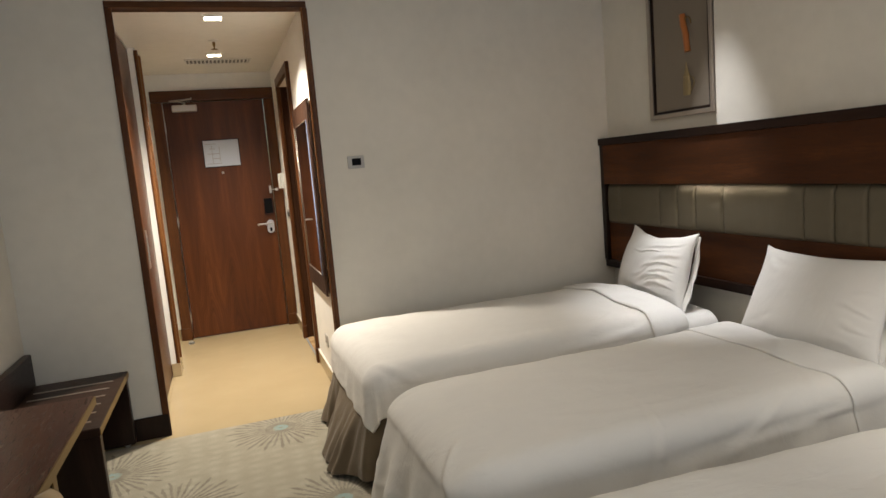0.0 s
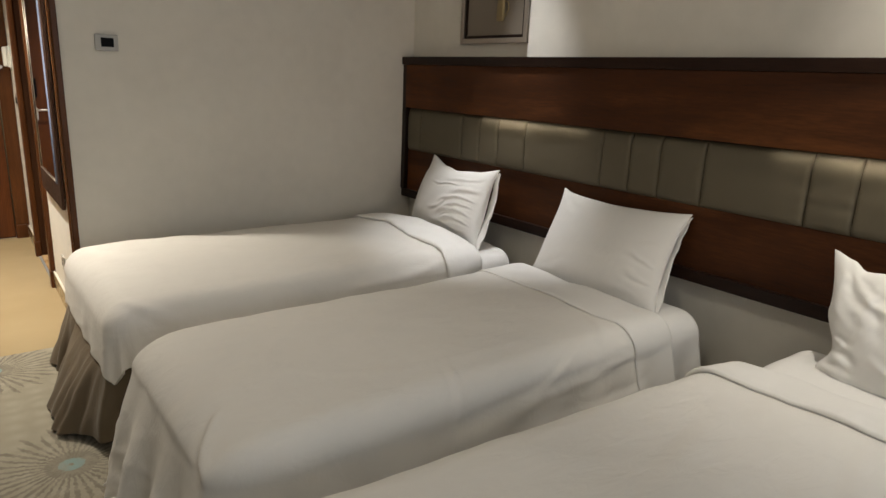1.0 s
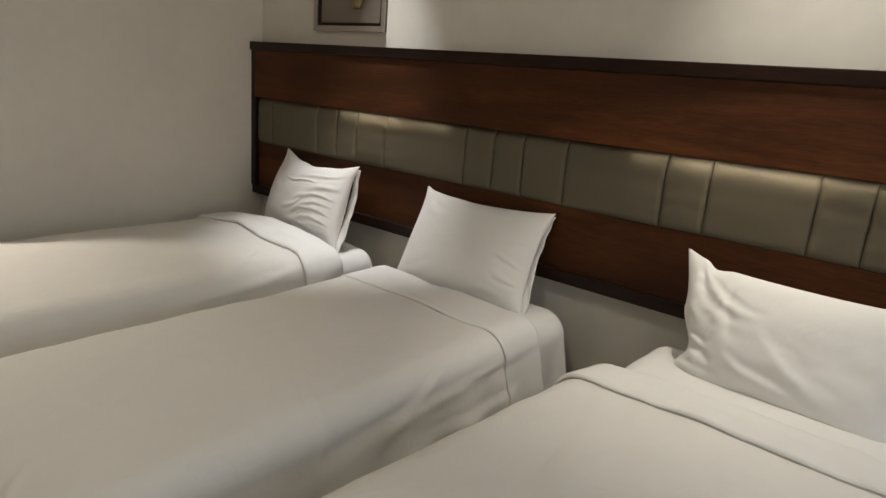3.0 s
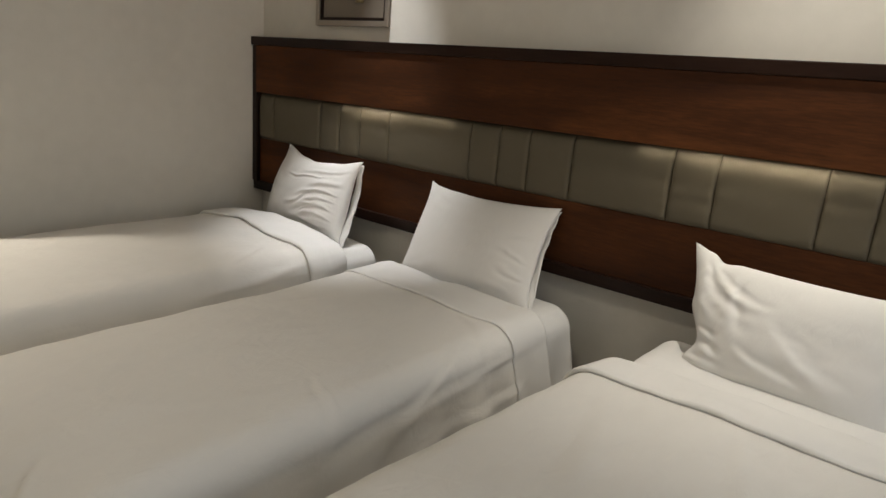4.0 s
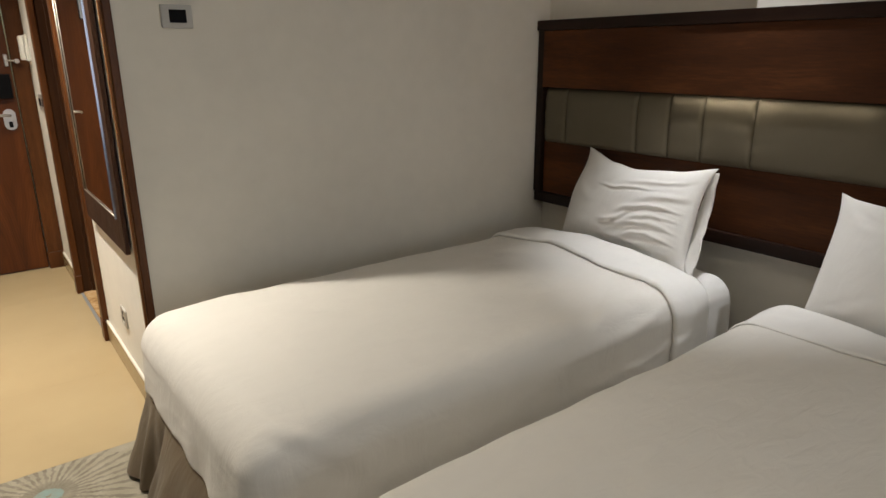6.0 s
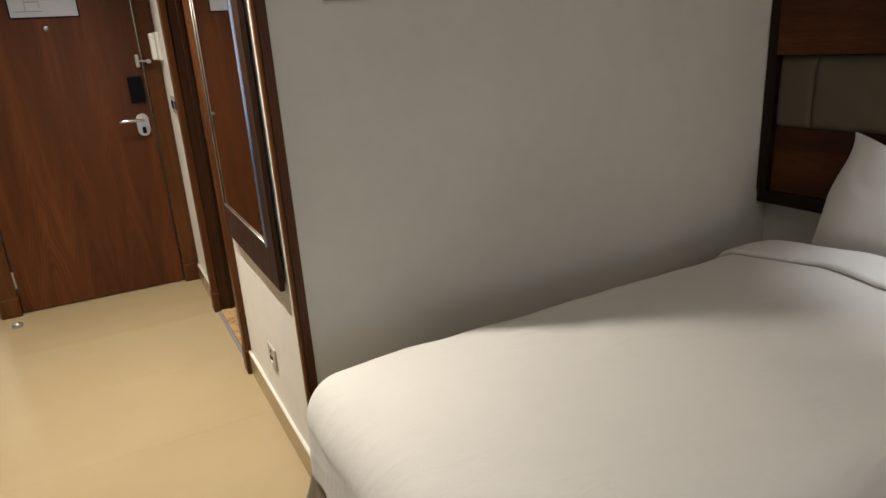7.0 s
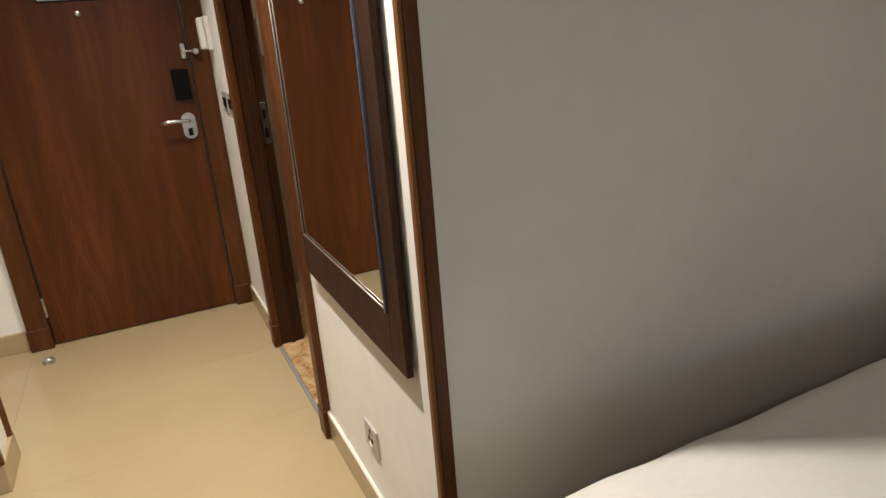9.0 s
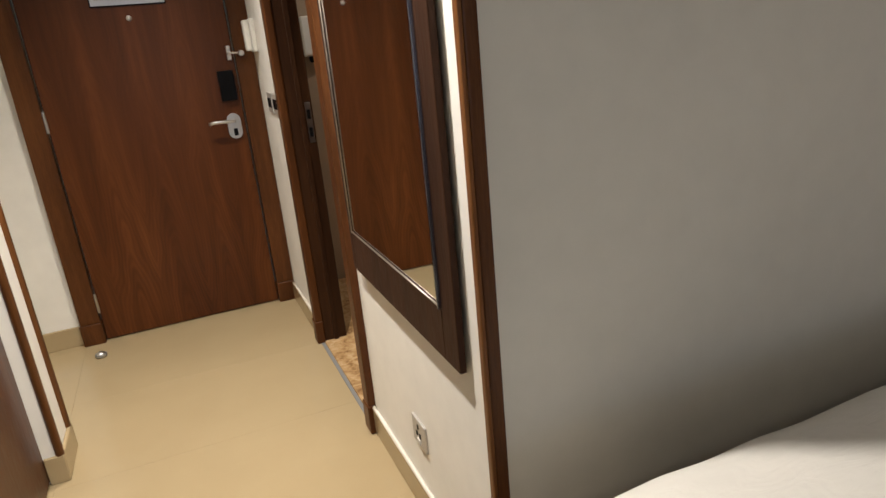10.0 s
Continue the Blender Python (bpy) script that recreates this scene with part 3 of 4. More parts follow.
# ---- hallway fittings ----
for y in (4.535, 5.73):
    dl = thing("ceiling_light", (0.13, y, HALL_TOP), "square recessed downlight glowing in the hallway ceiling", "ceiling light", "hallway downlights")
    rim = box(0.07, 0.19, y - 0.06, y - 0.05, HALL_TOP - 0.008, HALL_TOP, 0.002)
    box(0.07, 0.19, y + 0.05, y + 0.06, HALL_TOP - 0.008, HALL_TOP, 0.002, bm=rim)
    box(0.07, 0.08, y - 0.05, y + 0.05, HALL_TOP - 0.008, HALL_TOP, 0.002, bm=rim)
    box(0.18, 0.19, y - 0.05, y + 0.05, HALL_TOP - 0.008, HALL_TOP, 0.002, bm=rim)
    part("rim", rim, WHITE, dl)
    part("diffuser", box(0.08, 0.18, y - 0.05, y + 0.05, HALL_TOP - 0.004, HALL_TOP - 0.001, 0), GLOW, dl)
sp = thing("sprinkler", (0.13, 5.2, HALL_TOP), "small brass fire sprinkler under the hallway ceiling", "sprinkler")
part("escutcheon", lathe((0.13, 5.2, HALL_TOP), [(0.036, 0.0), (0.034, -0.006), (0.012, -0.01)], 20), WHITE, sp)
part("nozzle", lathe((0.13, 5.2, HALL_TOP - 0.008), [(0.009, 0.0), (0.009, -0.03), (0.005, -0.034), (0.005, -0.05), (0.022, -0.052), (0.022, -0.055)], 16), BRASS, sp)
vent = thing("ceiling_vent", (0.16, 5.98, HALL_TOP), "white slatted air grille in the hallway ceiling", "air vent")
vf = box(-0.1, 0.42, 5.9, 5.915, HALL_TOP - 0.01, HALL_TOP, 0.002)
box(-0.1, 0.42, 6.085, 6.1, HALL_TOP - 0.01, HALL_TOP, 0.002, bm=vf)
box(-0.1, -0.085, 5.915, 6.085, HALL_TOP - 0.01, HALL_TOP, 0.002, bm=vf)
box(0.405, 0.42, 5.915, 6.085, HALL_TOP - 0.01, HALL_TOP, 0.002, bm=vf)
part("rim", vf, WHITE, vent)
part("backing", box(-0.085, 0.405, 5.915, 6.085, HALL_TOP - 0.003, HALL_TOP - 0.001, 0), RUBBER, vent)
for k in range(16):
    x = -0.07 + k * 0.0305
    part("slat", box(x, x + 0.012, 5.916, 6.084, HALL_TOP - 0.009, HALL_TOP - 0.003, 0), WHITE, vent)

FRAMEWOOD = wood("mirror frame wood", (0.022, 0.009, 0.005), (0.044, 0.0185, 0.0095), (0.068, 0.03, 0.0155), "z", 0.6, 14.0, 3.0, 0.0)
mi = thing("wall_mirror", (HALL_R, 4.66, 0.64), "tall mirror in a wide dark brown wooden frame", "mirror")
Y0, Y1, Z0, Z1 = 4.241, 5.025, 0.657, 1.88
FN, FF, FR = 0.074, 0.022, 0.122
part("backing", box(0.611, HALL_R, Y0 + 0.05, Y1 - 0.05, Z0 + 0.05, Z1 - 0.05, 0), DARK, mi)
part("frame_side", box(0.596, 0.612, Y0, Y0 + FN, Z0, Z1, 0.003, 2), FRAMEWOOD, mi)
part("frame_side", box(0.596, 0.612, Y1 - FF, Y1, Z0, Z1, 0.003, 2), FRAMEWOOD, mi)
part("frame_rail", box(0.596, 0.612, Y0 + FN, Y1 - FF, Z0, Z0 + FR, 0.003, 2), FRAMEWOOD, mi)
part("frame_rail", box(0.596, 0.612, Y0 + FN, Y1 - FF, Z1 - FR, Z1, 0.003, 2), FRAMEWOOD, mi)
ya, yb, za, zb = Y0 + FN, Y1 - FF, Z0 + FR, Z1 - FR
for line in (((ya, za), (ya, zb)), ((yb, za), (yb, zb)), ((ya, za), (yb, za)), ((ya, zb), (yb, zb))):
    if line[0][0] == line[1][0] == ya:
        facet = box(-0.0055, 0.0055, -0.004, 0.004, za, zb, 0.001)
        bmesh.ops.transform(facet, matrix=Matrix.Translation((0.5935, ya, 0)) @ Matrix.Rotation(radians(-5), 4, "Z"), verts=facet.verts)
        part("bead", facet, POLISHED, mi, "polished silver edge strip tinted with the window's blue reflection")
    else:
        part("bead", tube([(0.5975, *line[0]), (0.5975, *line[1])], 0.0024, 12), SILVER, mi, "thin silver bead", True)
part("glass", box(0.601, 0.606, ya + 0.006, yb - 0.006, za + 0.006, zb - 0.006, 0), MIRROR, mi)
so = thing("wall_socket", (HALL_R, 4.62, 0.284), "brushed steel wall socket plate above the skirting", "socket")
part("plate", box(0.612, HALL_R, 4.572, 4.667, 0.243, 0.325, 0.003, 2), STEEL, so)
for y, z in ((4.62, 0.305), (4.608, 0.28), (4.632, 0.28)):
    part("slot", box(0.6105, 0.6125, y - 0.005, y + 0.005, z - 0.007, z + 0.007, 0), BLACK, so)
part("rocker", box(0.609, 0.613, 4.608, 4.632, 0.252, 0.266, 0.001), WHITE, so)

for y in (6.08, 6.225):
    sw = thing("light_switch", (HALL_R, y + 0.06, 1.09), "brushed steel switch plate with dark rockers", "light switch", "switches by the door")
    part("plate", box(0.612, HALL_R, y, y + 0.125, 1.045, 1.135, 0.003, 2), STEEL, sw)
    for d in (0.02, 0.07):
        part("rocker", box(0.6085, 0.613, y + d, y + d + 0.03, 1.068, 1.112, 0.002), BLACK, sw)
ic = thing("intercom", (HALL_R, 6.48, 1.4), "white wall intercom handset beside the entrance door", "intercom")
part("base", box(0.6, HALL_R, 6.42, 6.52, 1.32, 1.47, 0.006, 2), WHITE, ic)
part("handset", box(0.572, 0.6, 6.44, 6.5, 1.325, 1.465, 0.01, 3), WHITE, ic)

hd2 = thing("hair_dryer", (0.93, 6.7, 1.36), "white wall-mounted hair dryer in the bathroom", "hair dryer")
part("holder", box(0.885, 0.985, 6.64, 6.7, 1.27, 1.47, 0.015, 3), WHITE, hd2)
part("nozzle", lathe((0.935, 6.67, 1.25), [(0.02, -0.012), (0.026, 0.0), (0.026, 0.03)], 16), BLACK, hd2)

# ---- wardrobe ----
wa = thing("wardrobe", (-0.7, 4.85, 0), "built-in wardrobe with a red-brown sliding door", "wardrobe")
part("door", box(-0.483, -0.455, FRONT + 0.112, 5.398, 0.012, 2.4, 0.003), wood("wardrobe veneer", (0.04, 0.014, 0.0055), (0.085, 0.03, 0.011), (0.14, 0.055, 0.02), "z", 0.35, 9, 2.4), wa)
hd = box(-0.457, -0.451, 4.89, 4.975, 0.89, 1.15, 0.003)
h_ = part("pull_plate", hd, CHROME, wa, "recessed chrome pull plate")
part("recess", box(-0.4515, -0.4495, 4.912, 4.953, 0.94, 1.1, 0.001), RUBBER, h_)
part("track", box(-0.51, -0.45, FRONT + 0.112, 5.398, 2.4, HALL_TOP, 0.002), CHROME, wa)
part("carcass", box(-0.99, -0.5, FRONT + 0.115, 5.395, 0.01, 2.4, 0.003), DARK, wa)

# ---- thermostat ----
th = thing("thermostat", (0.846, FRONT, 1.475), "grey wall thermostat with a black display", "thermostat")
part("housing", box(0.795, 0.897, FRONT - 0.016, FRONT, 1.437, 1.513, 0.005, 2), material("grey plastic bezel", (0.42, 0.41, 0.39), 0.45), th)
part("display", box(0.82, 0.876, FRONT - 0.018, FRONT - 0.015, 1.455, 1.497, 0.001), BLACK, th)

# ---- picture ----
pc = thing("framed_picture", (2.63, 3.357, 1.592), "shadow box picture in a silver-brown moulded frame", "picture")
P0, P1, Q0, Q1 = 3.104, 3.652, 1.576, 2.46
for w, d, mt, lab in ((0.0, 0.03, SILVER, "silver moulding"), (0.028, 0.022, DARK, "dark inner moulding")):
    w1 = w + (0.028 if w == 0 else 0.016)
    fb = box(2.64 - d, 2.64, P0 + w, P0 + w1, Q0 + w, Q1 - w, 0.004, 2)
    box(2.64 - d, 2.64, P1 - w1, P1 - w, Q0 + w, Q1 - w, 0.004, 2, bm=fb)
    box(2.64 - d, 2.64, P0 + w1, P1 - w1, Q0 + w, Q0 + w1, 0.004, 2, bm=fb)
    box(2.64 - d, 2.64, P0 + w1, P1 - w1, Q1 - w1, Q1 - w, 0.004, 2, bm=fb)
    part("moulding", fb, mt, pc, lab)
part("backing", box(2.63, 2.638, P0 + 0.044, P1 - 0.044, Q0 + 0.044, Q1 - 0.044, 0), cloth("grey linen mat", (0.22, 0.185, 0.145)), pc)
jug = lathe((2.618, 3.32, 1.69), [(0.028, 0.0), (0.032, 0.01), (0.032, 0.07), (0.026, 0.1), (0.03, 0.108), (0.018, 0.125), (0.01, 0.15), (0.004, 0.185)], 8)
bmesh.ops.scale(jug, vec=(0.35, 1, 1), space=Matrix.Translation((-2.618, 0, 0)), verts=jug.verts)
tube([(2.617, 3.29, 1.79), (2.617, 3.262, 1.78), (2.617, 3.258, 1.75), (2.617, 3.285, 1.71)], 0.004, 6, bm=jug)
part("ornament", jug, material("aged gilt", (0.3, 0.23, 0.12), 0.45, 0.6), pc, "small gilt lantern shaped ornament")
hn = bmesh.new()
pts = [(2.617, 3.34, 2.14), (2.615, 3.33, 2.08), (2.615, 3.315, 2.03), (2.615, 3.31, 1.98), (2.617, 3.305, 1.93)]
tube(pts, 0.017, 8, bm=hn)
part("ornament", hn, material("amber horn", (0.4, 0.13, 0.03), 0.35), pc, "orange curved horn ornament")
rg = tube([(2.617, 3.30 + 0.03 * math.cos(a), 2.07 + 0.05 * math.sin(a)) for a in (k * 0.5 for k in range(-2, 7))], 0.004, 6)
part("ornament", rg, BRASS, pc, "gilt curl")

# ---- headboard ----
hb = thing("headboard", (2.6, 2.2, 0.614), "long wall-mounted headboard of dark wood with padded band", "headboard")
HB0 = 0.05
part("back_board", box(2.606, HEAD, HB0, 4.155, 0.62, 1.495, 0), DARKY, hb)
part("upper_panel", box(2.557, 2.606, HB0 + 0.04, 4.115, 1.19, 1.455, 0.002), PANEL, hb, "red-brown veneer panel")
part("lower_panel", box(2.588, 2.606, HB0 + 0.04, 4.115, 0.66, 0.92, 0.002), PANEL, hb, "red-brown veneer panel")
part("top_rail", box(2.55, HEAD, HB0, 4.158, 1.455, 1.503, 0.004, 2), DARKY, hb)
part("bottom_rail", box(2.57, HEAD, HB0, 4.158, 0.608, 0.66, 0.004, 2), DARKY, hb)
part("end_rail", box(2.562, HEAD, 4.115, 4.158, 0.66, 1.455, 0.004, 2), DARK, hb)
part("end_rail", box(2.562, HEAD, HB0, HB0 + 0.04, 0.66, 1.455, 0.004, 2), DARK, hb)


def cushion_pad(y0, y1, z0, z1, x0, depth):
    """A stuffed panel: nearly flat face, soft rounded rim that dips into the seams, a little slack at the stitching."""
    nu, nv = max(18, int((y1 - y0) / 0.006)), 40
    rows = []
    for j in range(nv + 1):
        q = j / nv
        z = z0 + (z1 - z0) * (0.5 - 0.5 * math.cos(math.pi * q))
        row = []
        for i in range(nu + 1):
            p = i / nu
            y = y0 + (y1 - y0) * (p + (0.5 - 0.5 * math.cos(math.pi * p))) / 2
            e, h = min(y - y0, y1 - y), min(z - z0, z1 - z)
            ry, rz = min(1, e / 0.022), min(1, h / (0.065 if z > (z0 + z1) / 2 else 0.028))
            puff = (0.62 + 0.38 * math.sqrt(max(0, 1 - (1 - ry) ** 2))) * math.sqrt(max(0, 1 - (1 - rz) ** 2))
            puff += 0.12 * (min(1, e / 0.09) * min(1, h / 0.1)) ** 0.5 - 0.12
            pucker = 0.0016 * math.exp(-e / 0.03) * math.sin(z * 95 + 4 * rnoise(z * 9, y0 * 7))
            row.append((x0 - depth * max(0.0, puff) + pucker + 0.0011 * rnoise(y * 16, z * 16), y, z))
        rows.append(row)
    return grid(rows)


SEAMS = [4.115, 3.97, 3.556, 3.394, 3.239, 3.028, 2.52, 2.362, 2.208, 2.003, 1.596, 1.438, 1.105, 0.955, 0.74, 0.34, HB0 + 0.04]
for a, b_ in zip(SEAMS[1:], SEAMS):
    part("pad", cushion_pad(a + 0.0004, b_ - 0.0004, 0.916, 1.188, 2.606, 0.033), PAD, hb, "", True)

# ---- beds ----


def drape(a, b, x_foot, half, cy, top, r, flare, seed, fold, crown=0.012, pulls=(), foot_flare=0.0, droop=0.0, shear=0.0, foot_round=1.0):
    """Where a point of a cloth lies that is spread over a bed: a runs from head to foot, b across. Past the edges it hangs."""
    wide_r = r * foot_round
    inner_x, inner_b = x_foot + wide_r, half - r
    d = max(0.0, inner_x - a)
    dx = -(d / foot_round if d < wide_r * math.pi / 2 else d - (wide_r - r) * math.pi / 2)
    db = 0.0 if abs(b) < inner_b else (abs(b) - inner_b) * (1 if b > 0 else -1)
    reach = math.hypot(dx, db)
    x, y = max(a, inner_x), max(-inner_b, min(inner_b, b))
    swell = crown * (1 - (y / half) ** 2) * min(1, (a - x_foot) / 0.3 if a > x_foot else 0)
    swell -= droop * max(0.0, 1 - (x - x_foot) / 0.34) ** 2
    wrinkle = 0.008 * rnoise(x * 2.6 + seed, y * 3.4, seed) + 0.0035 * rnoise(x * 8, y * 10 + seed, seed)
    wrinkle += 0.003 * max(0.0, 1 - 4 * abs(rnoise(x * 1.2 + y * 0.8 + seed, y * 2.3 - x * 0.5, seed + 2))) ** 2
    for a0, b0, a1, b1, high, wide in pulls:
        ln2 = (a1 - a0) ** 2 + (b1 - b0) ** 2
        k = ((a - a0) * (a1 - a0) + (b - b0) * (b1 - b0)) / ln2
        if -0.1 < k < 1.1:
            off = ((a - a0) * (b1 - b0) - (b - b0) * (a1 - a0)) / math.sqrt(ln2) + 0.018 * rnoise(k * 2.7, a0 * 5, b1 * 5)
            d = off / (wide * (0.6 + 0.8 * k))
            if abs(d) < 3.5:
                fade = max(0.0, min(1.0, (k + 0.1) * 4)) * max(0.0, min(1.0, (1.1 - k) * 2.5))
                wrinkle += high * fade * (math.exp(-d * d) - 0.6 * math.exp(-(d - 1.5) ** 2))
    z = top + swell + wrinkle
    if reach > 1e-6:
        nx, ny = dx / reach, db / reach
        if reach < r * math.pi / 2:
            bend = reach / r
            out, down = (r + wrinkle) * math.sin(bend), r * (1 - math.cos(bend)) + wrinkle * (1 - math.cos(bend))
        else:
            hang = reach - r * math.pi / 2
            ang = math.atan2(ny, nx)
            run = (y * 1.0 if abs(nx) > 0.5 else x * 1.0) + ang * 0.35
            depth = min(1, hang / 0.22)
            wave = fold * depth * (0.6 * math.sin(run * 26 + 3 * rnoise(run * 2, seed)) + 0.9 * rnoise(run * 7, seed, hang * 2))
            slant = 0.005 * depth * max(0.0, 1 - 3.5 * abs(rnoise(run * 2.3 + hang * 3.0 + seed, hang * 8 - run * 1.6, seed + 6))) ** 2
            out, down = r + (flare + foot_flare * abs(nx)) * hang + wave + slant + 0.6 * wrinkle, r + hang + wrinkle
        x, y, z = x + nx * (min(out, r) * foot_round + max(0.0, out - r)), cy + y + ny * out, z - down
    else:
        y = cy + y
    y += shear * (1.7 - x)
    if z < 0.012:
        z = 0.012 + 0.006 * abs(rnoise(x * 20, y * 20, seed))
    return (x, y, z)


def cloth_sheet(a0, a1, b0, b1, na, nb, hem=None, **kw):
    rows = []
    for i in range(na + 1):
        row = []
        for j in range(nb + 1):
            u, v = i / na, j / nb
            a, b = a0 + (a1 - a0) * u, b0 + (b1 - b0) * v
            if hem:
                a, b = hem(a, b, u, v)
            row.append(drape(a, b, **kw))
        rows.append(row)
    return grid(rows)


def thicken(ob, t, offset=-1.0):
    s = ob.modifiers.new("thickness", "SOLIDIFY")
    s.thickness, s.offset = t, offset


def rounded_block(x0, x1, y0, y1, z0, z1, r=0.05, seg=4):
    return box(x0, x1, y0, y1, z0, z1, r, seg)


def skirt_sheet(x0, x1, y0, y1, z0, z1, seed, spread):
    """Gathered valance round the foot and the two long sides, falling outward in loose, slanting folds."""
    line = []
    corners = [(x1, y0), (x0, y0), (x0, y1), (x1, y1)]
    total = 0.0
    for (ax, ay), (bx, by) in zip(corners, corners[1:]):
        ln = math.hypot(bx - ax, by - ay)
        nx, ny = -(by - ay) / ln, (bx - ax) / ln
        steps = int(ln / 0.011)
        for k in range(steps):
            d = ln * k / steps
            line.append((ax + (bx - ax) * k / steps, ay + (by - ay) * k / steps, nx, ny, total + d))
        total += ln
    line.append((x1, y1, 0, 1, total))
    n = len(line)
    rows = []
    for j in range(19):
        v = j / 18
        row = []
        for k, (x, y, nx, ny, s) in enumerate(line):
            ax = sum(line[max(0, min(n - 1, k + d))][2] for d in range(-6, 7))
            ay = sum(line[max(0, min(n - 1, k + d))][3] for d in range(-6, 7))
            ln = math.hypot(ax, ay) or 1.0
            ax, ay = ax / ln, ay / ln
            amount = spread * max(0.2, abs(ax))
            q = s + 0.09 * v * rnoise(s * 2.1, seed, 4.0)
            fold = 0.5 + 0.36 * math.sin(q * 23 + 5.0 * rnoise(q * 1.9, seed, 1.0)) + 0.2 * math.sin(q * 57 + 7.0 * rnoise(q * 2.7, seed, 8.0))
            sway = 0.004 + v ** 0.8 * (amount * (0.75 + 0.9 * rnoise(q * 2.6, seed, 2.0)) + 0.055 * (fold - 0.5) * (0.6 + rnoise(q * 3, seed, 7.0)) + 0.024 * rnoise(q * 15, seed, v * 1.4))
            sway += 0.02 * v * (1 - v) * rnoise(q * 7, v * 5, seed)
            drop = z0 + 0.05 * max(0.0, rnoise(s * 2.6, seed + 2) + 0.15)
            row.append((x + ax * max(0.003, sway), y + ay * max(0.003, sway), z1 + (drop - z1) * v))
        rows.append(row)
    return grid(rows)


def make_bed(cy, half, seed, label, spread=0.05, foot=0.6, top=0.506):
    bed = thing("bed", (1.55, cy, 0), label, "bed", "row of single beds")
    part("base", rounded_block(0.68, 2.55, cy - half + 0.05, cy + half - 0.05, 0.08, 0.28, 0.02, 2), SKIRT, bed)
    for x in (0.76, 2.45):
        for y in (cy - half + 0.12, cy + half - 0.12):
            part("leg", lathe((x, y, 0), [(0.025, 0.0), (0.03, 0.09)], 12), DARK, bed)
    part("bed_skirt", skirt_sheet(foot, 2.3, cy - half + 0.03, cy + half - 0.03, 0.012, 0.31, seed, spread), SKIRT, bed, "taupe gathered valance", True)
    part("mattress", rounded_block(0.66, 2.51, cy - half + 0.035, cy + half - 0.035, 0.285, 0.5, 0.075, 5), LINEN, bed, "white sheeted mattress", True)
    sheet = cloth_sheet(2.5, 1.95, -(half + 0.25), half + 0.22, 40, 130, x_foot=-5, half=half - 0.005, cy=cy, top=top, r=0.1, flare=0.08, seed=seed + 5, fold=0.035, crown=0.006)
    sh = part("sheet", sheet, LINEN, bed, "white flat sheet hanging over the side", True)
    thicken(sh, 0.003)
    return bed


def make_duvet(cy, half, seed, foot_drop, near_drop, far_drop, hem, label, top=0.54, x_foot=0.57, crease=2.05, flap=2.25, r=0.11, crown=0.03, flare=0.06, skew=0.0, lift=0.024, corner=0.7, fold=0.014, pulls=(), foot_flare=0.0, droop=0.0, shear=0.0, foot_round=1.0):
    """The drops say how far below the top the hem hangs at the foot and the two sides."""
    dv = thing("duvet", (1.3, cy, top), label, "duvet", "duvets on the beds")
    rest = r * (math.pi / 2 - 2)
    kw = dict(x_foot=x_foot, half=half + 0.012, cy=cy, top=top, r=r, flare=flare, seed=seed, fold=fold, crown=crown, pulls=pulls, foot_flare=foot_flare, droop=droop, shear=shear, foot_round=foot_round)
    b_near, b_far = near_drop + rest, far_drop + rest

    edge_a, edge_b = x_foot + r * foot_round, half + 0.012 - r
    low = x_foot - foot_drop - rest - 0.571 * r * (foot_round - 1)
    span_a = edge_a - low

    def head(a, b2, u, v):
        a, b2 = hem(a, b2, u, v)
        out_a, out_b = edge_a - a, abs(b2) - edge_b
        if out_a > 0 and out_b > 0:
            span_b = (b_near if b2 < 0 else b_far) + r
            p, q = min(1, out_a / span_a), min(1, out_b / span_b)
            p, q = p * math.sqrt(1 - corner * q * q / 2), q * math.sqrt(1 - corner * p * p / 2)
            a, b2 = edge_a - p * span_a, math.copysign(edge_b + q * span_b, b2)
        return a + skew * (0.5 - v) * (1 - u), b2

    body = cloth_sheet(flap - 0.02, low, -(half + 0.012 + b_near), half + 0.012 + b_far, 210, 190, head, **kw)
    b = part("cover", body, DUVET, dv, "", True)
    thicken(b, 0.02)
    rows = []
    na, nb = 30, 140
    for i in range(na + 1):
        u = i / na
        row = []
        for j in range(nb + 1):
            v = j / nb
            b2 = -(half + b_near - 0.004) + (2 * half + b_near + b_far - 0.008) * v
            w = 0.03 * rnoise(b2 * 2.6, seed + 9) + 0.012 * rnoise(b2 * 9, seed + 4) + skew * (0.5 - v)
            a = flap + skew * (0.5 - v) + (crease + w - flap - skew * (0.5 - v)) * min(1, u / 0.9)
            up = 0.004 + lift * min(1, u / 0.5) ** 0.7 + 0.009 * rnoise(b2 * 6, u * 2, seed)
            if u > 0.9:
                k = (u - 0.9) / 0.1
                a -= 0.012 * math.sin(k * math.pi)
                up *= math.cos(k * math.pi / 2)
            up -= 0.004 * k if u > 0.9 else 0
            p = drape(a, b2, **kw)
            e = abs(b2) - (half + 0.012 - r)
            tilt = 0.0 if e < 0 else min(math.pi / 2, e / r)
            side = 1 if b2 > 0 else -1
            row.append((p[0], p[1] + side * up * math.sin(tilt), p[2] + up * math.cos(tilt)))
        rows.append(row)
    f = part("turned_back_band", grid(rows), LINEN, dv, "folded-back white duvet edge", True)
    thicken(f, 0.004)
    return dv


